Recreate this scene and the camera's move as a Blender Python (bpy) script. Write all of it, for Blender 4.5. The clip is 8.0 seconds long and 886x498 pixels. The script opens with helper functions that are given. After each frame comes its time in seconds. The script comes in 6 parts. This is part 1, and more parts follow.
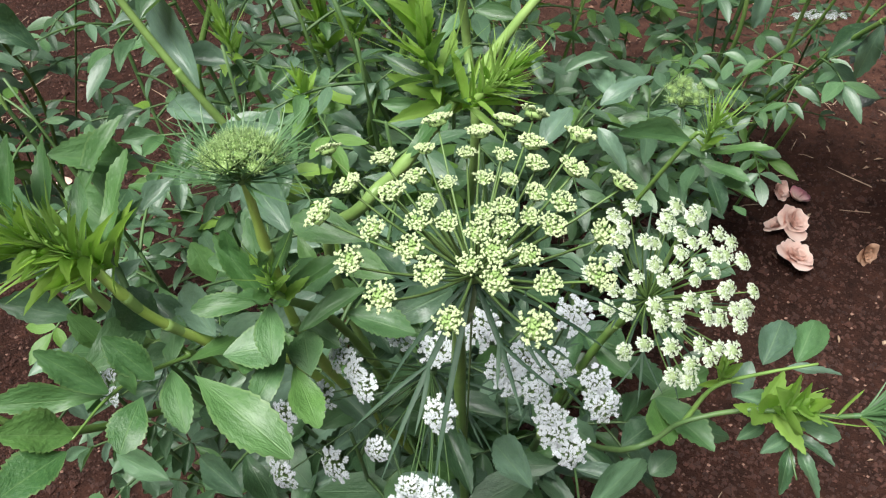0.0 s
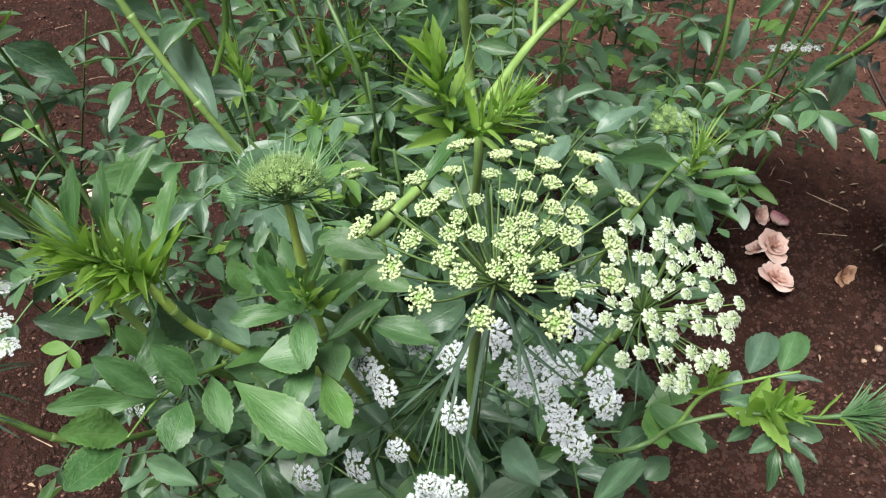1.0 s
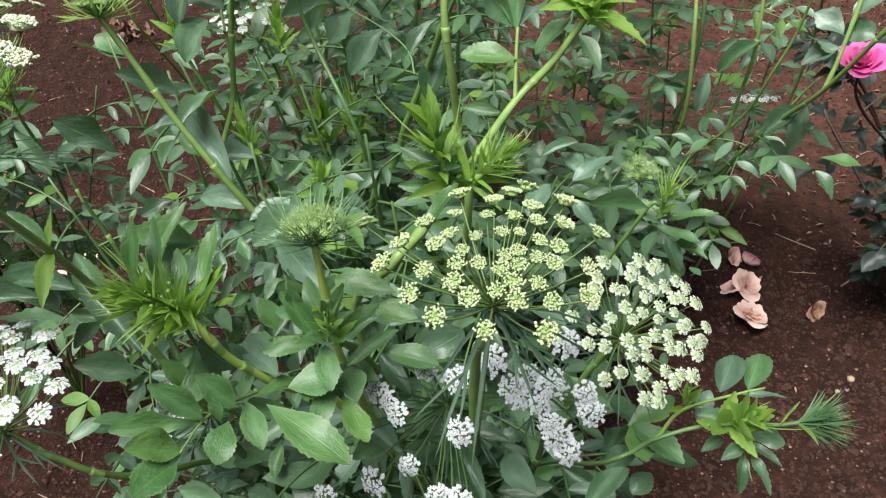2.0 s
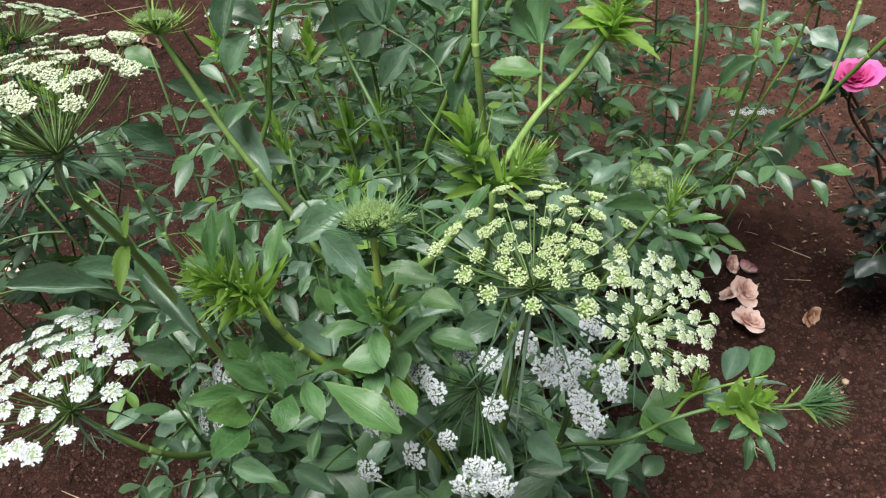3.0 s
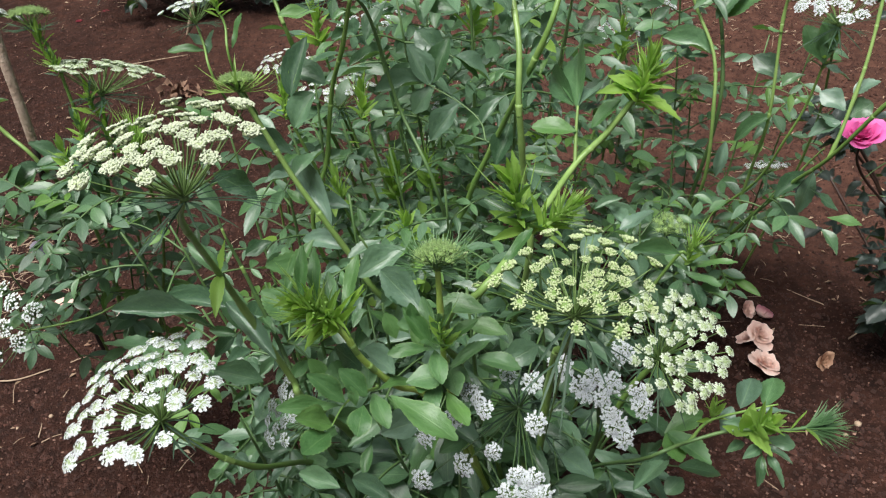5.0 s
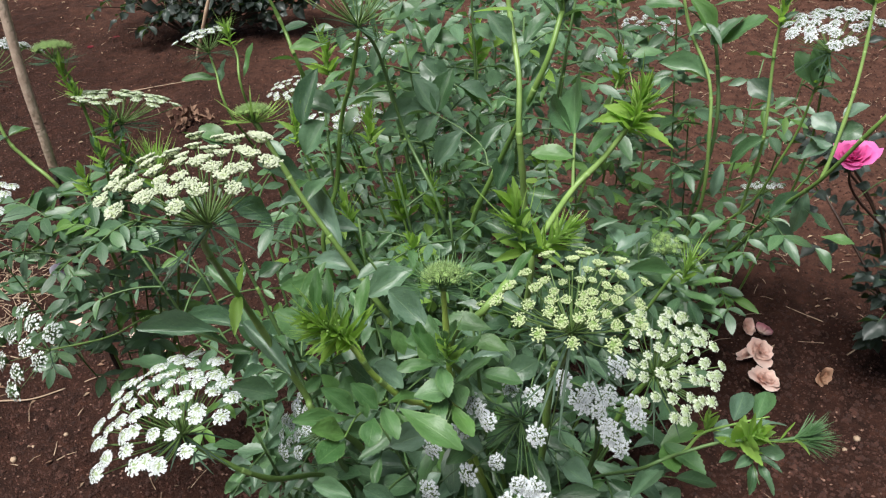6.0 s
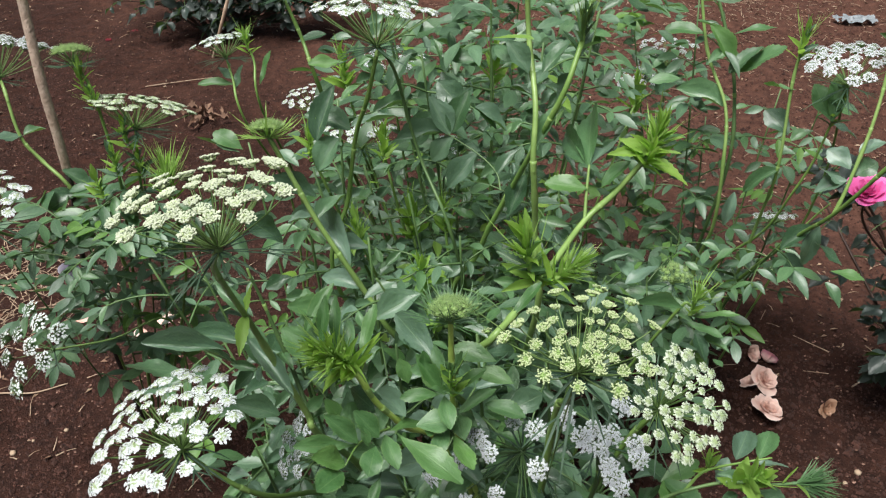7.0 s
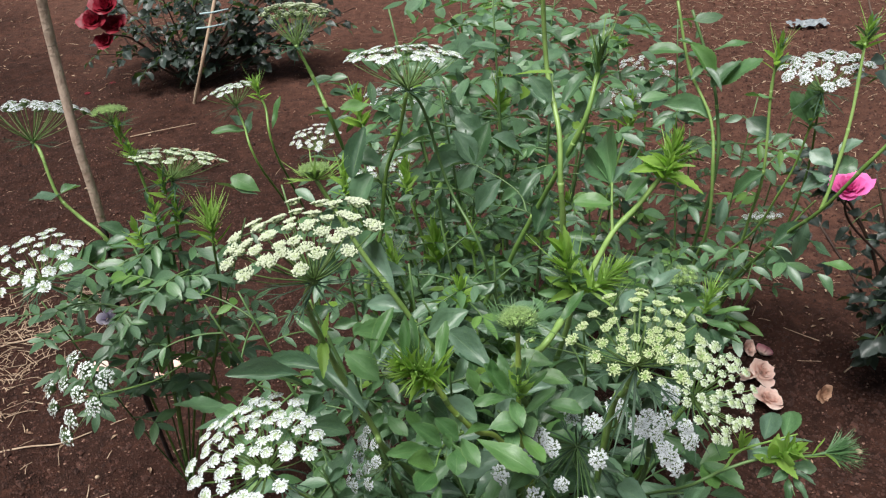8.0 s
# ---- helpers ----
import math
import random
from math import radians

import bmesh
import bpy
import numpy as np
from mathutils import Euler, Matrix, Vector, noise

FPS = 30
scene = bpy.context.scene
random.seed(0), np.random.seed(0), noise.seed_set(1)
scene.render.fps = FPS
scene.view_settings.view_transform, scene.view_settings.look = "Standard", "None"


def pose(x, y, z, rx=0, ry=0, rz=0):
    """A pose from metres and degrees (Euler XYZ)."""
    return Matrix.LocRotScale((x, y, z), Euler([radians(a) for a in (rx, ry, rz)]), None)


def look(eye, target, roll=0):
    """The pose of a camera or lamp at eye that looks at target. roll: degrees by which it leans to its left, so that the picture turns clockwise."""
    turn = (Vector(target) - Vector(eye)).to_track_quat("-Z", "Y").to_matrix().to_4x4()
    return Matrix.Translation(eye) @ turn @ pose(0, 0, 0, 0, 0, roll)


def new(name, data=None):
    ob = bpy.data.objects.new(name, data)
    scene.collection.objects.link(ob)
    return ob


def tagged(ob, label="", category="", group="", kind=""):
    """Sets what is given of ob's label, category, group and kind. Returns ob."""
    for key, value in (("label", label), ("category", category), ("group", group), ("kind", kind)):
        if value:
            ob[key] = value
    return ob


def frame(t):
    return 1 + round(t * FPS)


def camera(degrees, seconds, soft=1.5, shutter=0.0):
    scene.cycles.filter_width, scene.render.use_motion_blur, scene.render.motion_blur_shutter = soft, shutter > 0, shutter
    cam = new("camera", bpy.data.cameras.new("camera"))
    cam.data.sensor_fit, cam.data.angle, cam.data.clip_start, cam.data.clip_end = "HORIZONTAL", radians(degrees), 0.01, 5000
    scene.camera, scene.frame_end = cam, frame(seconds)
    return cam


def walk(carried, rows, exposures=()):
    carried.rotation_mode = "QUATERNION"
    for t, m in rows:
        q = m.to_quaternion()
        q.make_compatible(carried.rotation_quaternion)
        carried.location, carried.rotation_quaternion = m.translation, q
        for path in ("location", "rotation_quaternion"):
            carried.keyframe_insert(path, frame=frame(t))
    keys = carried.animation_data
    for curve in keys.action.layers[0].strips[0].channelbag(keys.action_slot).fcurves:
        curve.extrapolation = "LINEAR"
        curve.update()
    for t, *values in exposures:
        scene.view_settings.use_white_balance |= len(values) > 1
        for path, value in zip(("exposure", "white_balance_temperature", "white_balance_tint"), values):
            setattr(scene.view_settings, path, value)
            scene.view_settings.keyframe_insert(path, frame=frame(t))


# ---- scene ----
cam = camera(53.8, 8.0, soft=1.2)
PATH = [
    (0, (0.109, 0.135, 1.12), (-0.011, 1.54, -0.299), -3.4),
    (0.5, (0.098, 0.128, 1.124), (-0.003, 1.548, -0.281), -2.6),
    (1, (0.094, 0.101, 1.144), (0.014, 1.553, -0.229), -2.6),
    (1.5, (0.094, 0.07, 1.159), (0.033, 1.56, -0.173), -3.3),
    (1.7, (0.092, 0.058, 1.17), (0.047, 1.576, -0.132), -3.6),
    (3, (0.057, -0.011, 1.211), (0.035, 1.546, -0.044), -2.8),
    (3.5, (0.042, -0.041, 1.232), (0.006, 1.538, 0.006), -3.1),
    (4, (0.019, -0.069, 1.246), (-0.039, 1.526, 0.041), -2.8),
    (4.5, (0.028, -0.075, 1.252), (-0.024, 1.533, 0.065), -2.4),
    (6, (0.033, -0.121, 1.289), (-0.034, 1.524, 0.153), -3.1),
    (6.5, (0.026, -0.124, 1.297), (-0.03, 1.533, 0.179), -2.2),
    (7, (0.031, -0.107, 1.306), (-0.052, 1.541, 0.175), -0.8),
    (7.5, (0.035, -0.112, 1.314), (-0.051, 1.538, 0.186), -1.6),
    (8, (-0.042, -0.176, 1.351), (-0.055, 1.504, 0.265), -3.9),
]
walk(cam, [(t, look(eye, target, roll)) for t, eye, target, roll in PATH], exposures=[(0, 1.13), (1.5, 1.15), (3, 0.91), (8, 0.89)])
SKY, SUN = 0.032, 3.7

# ---------- daylight: a bright overcast sky ----------
world = bpy.data.worlds.new("overcast_sky")
scene.world = world
world.use_nodes = True
wn, wl = world.node_tree.nodes, world.node_tree.links
wn.clear()
sky = wn.new("ShaderNodeTexSky")
sky.sky_type, sky.sun_disc = "NISHITA", False
sky.sun_elevation, sky.sun_rotation = radians(70), radians(216)
sky.air_density, sky.dust_density, sky.ozone_density = 1.0, 3.0, 1.0
grey = wn.new("ShaderNodeHueSaturation")
grey.inputs["Saturation"].default_value = 0.6
wbg, wout = wn.new("ShaderNodeBackground"), wn.new("ShaderNodeOutputWorld")
wbg.inputs["Strength"].default_value = SKY
wl.new(sky.outputs[0], grey.inputs["Color"])
wl.new(grey.outputs[0], wbg.inputs[0])
wl.new(wbg.outputs[0], wout.inputs[0])

sun_data = bpy.data.lights.new("sun", "SUN")
sun_data.energy, sun_data.angle, sun_data.color = SUN, radians(34), (1.0, 0.985, 0.96)
sun = new("sun", sun_data)
sun.matrix_basis = look((-0.75, -0.85, 3.6), (0, 0.2, 0))


# ---------- materials ----------
def mat_base(name):
    m = bpy.data.materials.new(name)
    m.use_nodes = True
    n, l = m.node_tree.nodes, m.node_tree.links
    n.clear()
    out = n.new("ShaderNodeOutputMaterial")
    b = n.new("ShaderNodeBsdfPrincipled")
    l.new(b.outputs[0], out.inputs[0])
    return m, n, l, b, out


def ramp(n, l, fac, stops):
    r = n.new("ShaderNodeValToRGB")
    e = r.color_ramp.elements
    while len(e) < len(stops):
        e.new(0.5)
    for k, (p, c) in zip(e, stops):
        k.position, k.color = p, (*c, 1)
    l.new(fac, r.inputs[0])
    return r.outputs[0]


def mixed(n, l, fac, a, b, mode="MIX"):
    x = n.new("ShaderNodeMix")
    x.data_type, x.blend_type = "RGBA", mode
    for sock, v in ((x.inputs[0], fac), (x.inputs[6], a), (x.inputs[7], b)):
        if isinstance(v, (int, float)):
            sock.default_value = v
        elif isinstance(v, tuple):
            sock.default_value = (*v, 1)
        else:
            l.new(v, sock)
    return x.outputs[2]


def mathn(n, l, op, a, b=None, clamp=False):
    x = n.new("ShaderNodeMath")
    x.operation, x.use_clamp = op, clamp
    for sock, v in zip(x.inputs, (a, b)):
        if v is None:
            continue
        if isinstance(v, (int, float)):
            sock.default_value = v
        else:
            l.new(v, sock)
    return x.outputs[0]


def noise_fac(n, l, scale, detail=4, rough=0.6, coord="Object"):
    tc = n.new("ShaderNodeTexCoord")
    x = n.new("ShaderNodeTexNoise")
    x.inputs["Scale"].default_value, x.inputs["Detail"].default_value, x.inputs["Roughness"].default_value = scale, detail, rough
    l.new(tc.outputs[coord], x.inputs["Vector"])
    return x.outputs["Fac"]


def bumped(n, l, b, height, strength, distance):
    x = n.new("ShaderNodeBump")
    x.inputs["Strength"].default_value, x.inputs["Distance"].default_value = strength, distance
    l.new(height, x.inputs["Height"])
    l.new(x.outputs[0], b.inputs["Normal"])


def leaf_material(name, dark, light, vein, rough=0.5, through_light=0.2, glow=(0.20, 0.42, 0.045), edge=None, islands=False, painted_sheen=(0.135, 0.250, 0.145), coat=0.25):
    """A leaf: tone by leaf, a sky sheen painted into it, blotches, a pale midrib and side veins along the blade, light
    through it.
    """
    m, n, l, b, out = mat_base(name)
    tone = n.new("ShaderNodeNewGeometry").outputs["Random Per Island"] if islands else n.new("ShaderNodeObjectInfo").outputs["Random"]
    col = mixed(n, l, mathn(n, l, "POWER", tone, 1.5), dark, light)
    other = mathn(n, l, "FRACT", mathn(n, l, "MULTIPLY", tone, 7.31))
    # pale waxy bloom and sky reflection put into the base colour, leaf by leaf
    col = mixed(n, l, mathn(n, l, "MULTIPLY", mathn(n, l, "POWER", other, 1.6), 0.85), col, painted_sheen)
    blotch = noise_fac(n, l, 3.0, 5, 0.65, "UV")
    col = mixed(n, l, mathn(n, l, "MULTIPLY", mathn(n, l, "MULTIPLY", mathn(n, l, "SUBTRACT", blotch, 0.3), 2.2, True), 0.62), col, tuple(0.75 * c for c in dark))
    fleck = mathn(n, l, "MULTIPLY", mathn(n, l, "SUBTRACT", noise_fac(n, l, 14.0, 5, 0.7, "UV"), 0.42), 3.0, True)
    col = mixed(n, l, mathn(n, l, "MULTIPLY", fleck, 0.35), col, tuple(0.6 * x + 0.4 * y for x, y in zip(light, vein)))
    worn = mathn(n, l, "GREATER_THAN", noise_fac(n, l, 9.0, 3, 0.6, "UV"), 0.66)
    col = mixed(n, l, mathn(n, l, "MULTIPLY", worn, 0.35), col, vein)
    uv = n.new("ShaderNodeTexCoord")
    sep = n.new("ShaderNodeSeparateXYZ")
    l.new(uv.outputs["UV"], sep.inputs[0])
    off = mathn(n, l, "ABSOLUTE", mathn(n, l, "SUBTRACT", sep.outputs[0], 0.5))
    mid = mathn(n, l, "SUBTRACT", 1.0, mathn(n, l, "MULTIPLY", off, 30.0), True)
    slant = mathn(n, l, "SUBTRACT", sep.outputs[1], mathn(n, l, "MULTIPLY", off, 0.7))
    wave = mathn(n, l, "SINE", mathn(n, l, "MULTIPLY", slant, 46.0))
    side = mathn(n, l, "MULTIPLY", mathn(n, l, "GREATER_THAN", wave, 0.95), 0.10)
    veins = mathn(n, l, "MAXIMUM", mathn(n, l, "MULTIPLY", mid, 0.4), side)
    col = mixed(n, l, veins, col, vein)
    if edge:
        rim = mathn(n, l, "MULTIPLY", mathn(n, l, "GREATER_THAN", off, 0.45), 0.35)
        col = mixed(n, l, rim, col, edge)
    l.new(col, b.inputs["Base Color"])
    b.inputs["Roughness"].default_value = rough
    b.inputs["Specular IOR Level"].default_value = 0.5
    b.inputs["Coat Weight"].default_value = coat
    b.inputs["Coat Roughness"].default_value = 0.30
    h = mathn(n, l, "ADD", mathn(n, l, "MULTIPLY", veins, -0.6), noise_fac(n, l, 7.0, 4, 0.6, "UV"))
    bumped(n, l, b, h, 0.4, 0.003)
    tr = n.new("ShaderNodeBsdfTranslucent")
    l.new(mixed(n, l, 0.7, col, glow), tr.inputs["Color"])
    mx = n.new("ShaderNodeMixShader")
    mx.inputs[0].default_value = through_light
    l.new(b.outputs[0], mx.inputs[1])
    l.new(tr.outputs[0], mx.inputs[2])
    l.new(mx.outputs[0], out.inputs[0])
    return m


def plain_material(name, a, c, scale, rough=0.6, bump=0.3, depth=0.002, through_light=0.0, coord="Object", islands=False, tone=0.45):
    """Two tones by noise, a little by object or by island, with fine relief."""
    m, n, l, b, out = mat_base(name)
    f = noise_fac(n, l, scale, 5, 0.65, coord)
    col = ramp(n, l, f, [(0.32, a), (0.68, c)])
    if islands:
        g = n.new("ShaderNodeNewGeometry")
        rnd = g.outputs["Random Per Island"]
    else:
        rnd = n.new("ShaderNodeObjectInfo").outputs["Random"]
    col = mixed(n, l, mathn(n, l, "MULTIPLY", rnd, tone), col, tuple(0.55 * x for x in a))
    l.new(col, b.inputs["Base Color"])
    b.inputs["Roughness"].default_value = rough
    bumped(n, l, b, noise_fac(n, l, scale * 4, 4, 0.6, coord), bump, depth)
    if through_light:
        tr = n.new("ShaderNodeBsdfTranslucent")
        l.new(col, tr.inputs["Color"])
        mx = n.new("ShaderNodeMixShader")
        mx.inputs[0].default_value = through_light
        l.new(b.outputs[0], mx.inputs[1])
        l.new(tr.outputs[0], mx.inputs[2])
        l.new(mx.outputs[0], out.inputs[0])
    return m


def soil_material():
    m, n, l, b, out = mat_base("red_soil")
    big = noise_fac(n, l, 1.6, 4, 0.6)
    mid = noise_fac(n, l, 26, 6, 0.7)
    fine = noise_fac(n, l, 160, 5, 0.7)
    col = ramp(n, l, mid, [(0.30, (0.009, 0.0038, 0.0026)), (0.55, (0.044, 0.0176, 0.0115)), (0.8, (0.113, 0.0455, 0.0295))])
    col = mixed(n, l, mathn(n, l, "MULTIPLY", big, 0.5), col, (0.042, 0.0170, 0.0112))
    tc = n.new("ShaderNodeTexCoord")
    sp = n.new("ShaderNodeSeparateXYZ")
    l.new(tc.outputs["Object"], sp.inputs[0])
    untilled = mathn(n, l, "MULTIPLY", mathn(n, l, "SUBTRACT", mathn(n, l, "ADD", mathn(n, l, "ADD", sp.outputs[1], mathn(n, l, "MULTIPLY", sp.outputs[0], 0.9)), mathn(n, l, "MULTIPLY", noise_fac(n, l, 1.3, 5, 0.65), 3.0)), 3.3), 0.9, True)
    col = mixed(n, l, mathn(n, l, "MULTIPLY", untilled, 0.7), col, ramp(n, l, mid, [(0.3, (0.066, 0.0285, 0.0195)), (0.7, (0.180, 0.084, 0.058))]))
    crumb = mathn(n, l, "GREATER_THAN", noise_fac(n, l, 230, 2, 0.5), 0.69)
    col = mixed(n, l, mathn(n, l, "MULTIPLY", crumb, 0.55), col, (0.27, 0.14, 0.10))
    l.new(col, b.inputs["Base Color"])
    b.inputs["Roughness"].default_value = 0.95
    b.inputs["Specular IOR Level"].default_value = 0.2
    h = mathn(n, l, "ADD", mid, mathn(n, l, "MULTIPLY", fine, 0.45))
    bumped(n, l, b, h, 1.0, 0.022)
    return m


def petal_material(name, deep, pale, rough=0.5, through_light=0.3):
    m, n, l, b, out = mat_base(name)
    uv = n.new("ShaderNodeTexCoord")
    sep = n.new("ShaderNodeSeparateXYZ")
    l.new(uv.outputs["UV"], sep.inputs[0])
    f = mathn(n, l, "ADD", mathn(n, l, "MULTIPLY", sep.outputs[1], 0.7), mathn(n, l, "MULTIPLY", noise_fac(n, l, 60, 4, 0.6), 0.35))
    col = ramp(n, l, f, [(0.2, deep), (0.9, pale)])
    l.new(col, b.inputs["Base Color"])
    b.inputs["Roughness"].default_value = rough
    bumped(n, l, b, noise_fac(n, l, 220, 3, 0.6), 0.3, 0.002)
    tr = n.new("ShaderNodeBsdfTranslucent")
    l.new(col, tr.inputs["Color"])
    mx = n.new("ShaderNodeMixShader")
    mx.inputs[0].default_value = through_light
    l.new(b.outputs[0], mx.inputs[1])
    l.new(tr.outputs[0], mx.inputs[2])
    l.new(mx.outputs[0], out.inputs[0])
    return m


SOIL = soil_material()
LEAF = leaf_material("blue_green_leaf", (0.017, 0.056, 0.026), (0.112, 0.240, 0.088), (0.20, 0.31, 0.15), rough=0.42, coat=0.45, painted_sheen=(0.185, 0.290, 0.225))
LEAF_FRONT = leaf_material("green_leaf", (0.034, 0.110, 0.028), (0.110, 0.240, 0.056), (0.16, 0.28, 0.10), edge=(0.17, 0.27, 0.09), painted_sheen=(0.100, 0.205, 0.095))
LEAF_BULK = leaf_material("blue_green_leaf_mass", (0.017, 0.056, 0.026), (0.112, 0.240, 0.086), (0.20, 0.31, 0.15), rough=0.42, islands=True, coat=0.45, painted_sheen=(0.150, 0.262, 0.165))
YOUNG = leaf_material("young_bright_leaf", (0.270, 0.480, 0.065), (0.410, 0.640, 0.130), (0.32, 0.50, 0.14), rough=0.48, through_light=0.55, glow=(0.36, 0.62, 0.08), edge=(0.34, 0.52, 0.20), painted_sheen=(0.24, 0.42, 0.11), coat=0.1)
YOUNG_BULK = leaf_material("young_leaf_mass", (0.075, 0.185, 0.030), (0.160, 0.310, 0.060), (0.22, 0.36, 0.12), rough=0.46, through_light=0.35, islands=True, painted_sheen=(0.18, 0.34, 0.10), coat=0.15)
ROSE_LEAF = leaf_material("dark_rose_leaf", (0.016, 0.026, 0.023), (0.036, 0.046, 0.042), (0.05, 0.08, 0.05), rough=0.55, through_light=0.12, painted_sheen=(0.03, 0.055, 0.045))
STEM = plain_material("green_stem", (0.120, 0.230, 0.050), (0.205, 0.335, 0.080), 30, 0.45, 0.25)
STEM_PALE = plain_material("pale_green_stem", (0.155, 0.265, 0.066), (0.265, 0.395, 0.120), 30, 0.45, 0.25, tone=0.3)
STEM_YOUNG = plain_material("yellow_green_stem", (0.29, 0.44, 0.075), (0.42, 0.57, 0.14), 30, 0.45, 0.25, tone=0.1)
# darker copy of the green stem: shade among the leaves put into its colour
STEM_SHADED = plain_material("shaded_green_stem", (0.060, 0.125, 0.040), (0.110, 0.190, 0.060), 30, 0.5, 0.25)
RAY = plain_material("ray_green", (0.120, 0.215, 0.058), (0.200, 0.310, 0.095), 60, 0.5, 0.2)
BRACT = plain_material("blue_green_bract", (0.026, 0.066, 0.034), (0.052, 0.112, 0.056), 40, 0.62, 0.2, through_light=0.15)
BRACT_MID = plain_material("green_bract", (0.070, 0.165, 0.060), (0.130, 0.250, 0.100), 40, 0.45, 0.2, through_light=0.2)
BRACT_YOUNG = plain_material("young_bract", (0.26, 0.46, 0.09), (0.40, 0.60, 0.17), 40, 0.45, 0.2, through_light=0.5, tone=0.25)
BUDBRISTLE = plain_material("bud_bristle", (0.24, 0.38, 0.13), (0.38, 0.53, 0.23), 60, 0.5, 0.2, through_light=0.25, tone=0.2)
CREAM = plain_material("cream_bud", (0.49, 0.60, 0.29), (0.64, 0.72, 0.44), 300, 0.6, 0.2, through_light=0.2, tone=0.1)
LIME = plain_material("lime_bud", (0.28, 0.45, 0.12), (0.40, 0.56, 0.21), 300, 0.6, 0.2, through_light=0.2, tone=0.1)
BUDGREEN = plain_material("green_bud", (0.33, 0.48, 0.17), (0.50, 0.64, 0.31), 300, 0.6, 0.2, through_light=0.2, tone=0.1)
WHITE = plain_material("white_floret", (0.72, 0.77, 0.79), (0.82, 0.85, 0.87), 300, 0.6, 0.2, through_light=0.25, tone=0.1)
PURE = plain_material("pure_white_floret", (0.80, 0.85, 0.88), (0.88, 0.91, 0.93), 300, 0.6, 0.2, through_light=0.4, tone=0.1)
PALEGREEN = plain_material("pale_green_centre", (0.38, 0.51, 0.23), (0.52, 0.63, 0.35), 300, 0.6, 0.2, through_light=0.2, tone=0.1)
DRYWHITE = plain_material("faded_floret", (0.62, 0.68, 0.66), (0.76, 0.81, 0.79), 200, 0.8, 0.3)
WOOD = plain_material("weathered_wood", (0.40, 0.28, 0.21), (0.74, 0.58, 0.46), 55, 0.85, 0.9, 0.004)
BARK = plain_material("dark_bark", (0.022, 0.014, 0.012), (0.060, 0.036, 0.028), 40, 0.85, 0.8, 0.004)
CANE = plain_material("red_brown_cane", (0.050, 0.022, 0.018), (0.085, 0.050, 0.030), 30, 0.6, 0.4)
STRAW = plain_material("dry_straw", (0.34, 0.23, 0.15), (0.56, 0.43, 0.31), 40, 0.9, 0.5, islands=True)
DRYLEAF = plain_material("dry_brown_leaf", (0.16, 0.085, 0.055), (0.34, 0.21, 0.14), 40, 0.9, 0.6, islands=True)
CLOD = plain_material("soil_clod", (0.032, 0.0122, 0.0080), (0.112, 0.0435, 0.0285), 60, 0.95, 0.9, 0.006, islands=True)
CRUMB = plain_material("pale_crumb", (0.14, 0.070, 0.050), (0.40, 0.24, 0.18), 60, 0.95, 0.5, islands=True, tone=0.8)
FALLEN = petal_material("faded_peach_petal", (0.70, 0.40, 0.31), (0.90, 0.68, 0.60), through_light=0.15)
BLUSH = petal_material("pink_edged_petal", (0.86, 0.66, 0.58), (0.84, 0.34, 0.46), through_light=0.15)
DRIED = petal_material("dried_tan_petal", (0.32, 0.16, 0.09), (0.58, 0.36, 0.24))
PINK = petal_material("hot_pink_petal", (0.66, 0.04, 0.27), (0.88, 0.20, 0.52))
RED = petal_material("crimson_petal", (0.10, 0.003, 0.010), (0.24, 0.007, 0.022))
MAUVE = petal_material("pale_mauve_petal", (0.45, 0.38, 0.55), (0.72, 0.68, 0.80))
SCRAP = plain_material("dusty_plastic", (0.13, 0.15, 0.16), (0.30, 0.33, 0.35), 60, 0.5, 0.4)
TWINE = plain_material("pale_blue_twine", (0.25, 0.38, 0.40), (0.42, 0.55, 0.56), 80, 0.8, 0.4)

# ---------- building helpers ----------
PLACED = {}


def put(name, mesh, parent=None, m=None):
    """Link a mesh under a thing or part at the world pose m."""
    m = m or Matrix()
    ob = new(name, mesh)
    if parent:
        ob.parent = parent
        ob.matrix_basis = PLACED[parent].inverted() @ m
    else:
        ob.matrix_basis = m
    PLACED[ob] = m
    return ob


def thing(name, at, label, category, group=""):
    """An Empty at a thing's base that carries its parts."""
    ob = put(name, None, None, Matrix.Translation(at))
    ob.empty_display_size = 0.05
    return tagged(ob, label, category, group)


class Mould:
    """Collects vertices, faces, material slots and leaf coordinates of one mesh."""

    def __init__(self):
        self.v, self.f, self.mi, self.uv = [], [], [], []

    def add(self, verts, faces, slot=0, uvs=None):
        k = len(self.v)
        self.v += [tuple(p) for p in verts]
        self.uv += uvs if uvs else [(0.5, 0.5)] * len(verts)
        self.f += [tuple(k + i for i in q) for q in faces]
        self.mi += [slot] * len(faces)

    def mesh(self, name, mats, smooth=True):
        me = bpy.data.meshes.new(name)
        me.from_pydata(self.v, [], self.f)
        for x in mats:
            me.materials.append(x)
        me.polygons.foreach_set("material_index", self.mi)
        me.polygons.foreach_set("use_smooth", [smooth] * len(self.f))
        layer = me.uv_layers.new(name="leaf")
        loops = np.zeros(len(me.loops), dtype=np.int32)
        me.loops.foreach_get("vertex_index", loops)
        layer.data.foreach_set("uv", np.array(self.uv, dtype=np.float32)[loops].ravel())
        me.update()
        return me


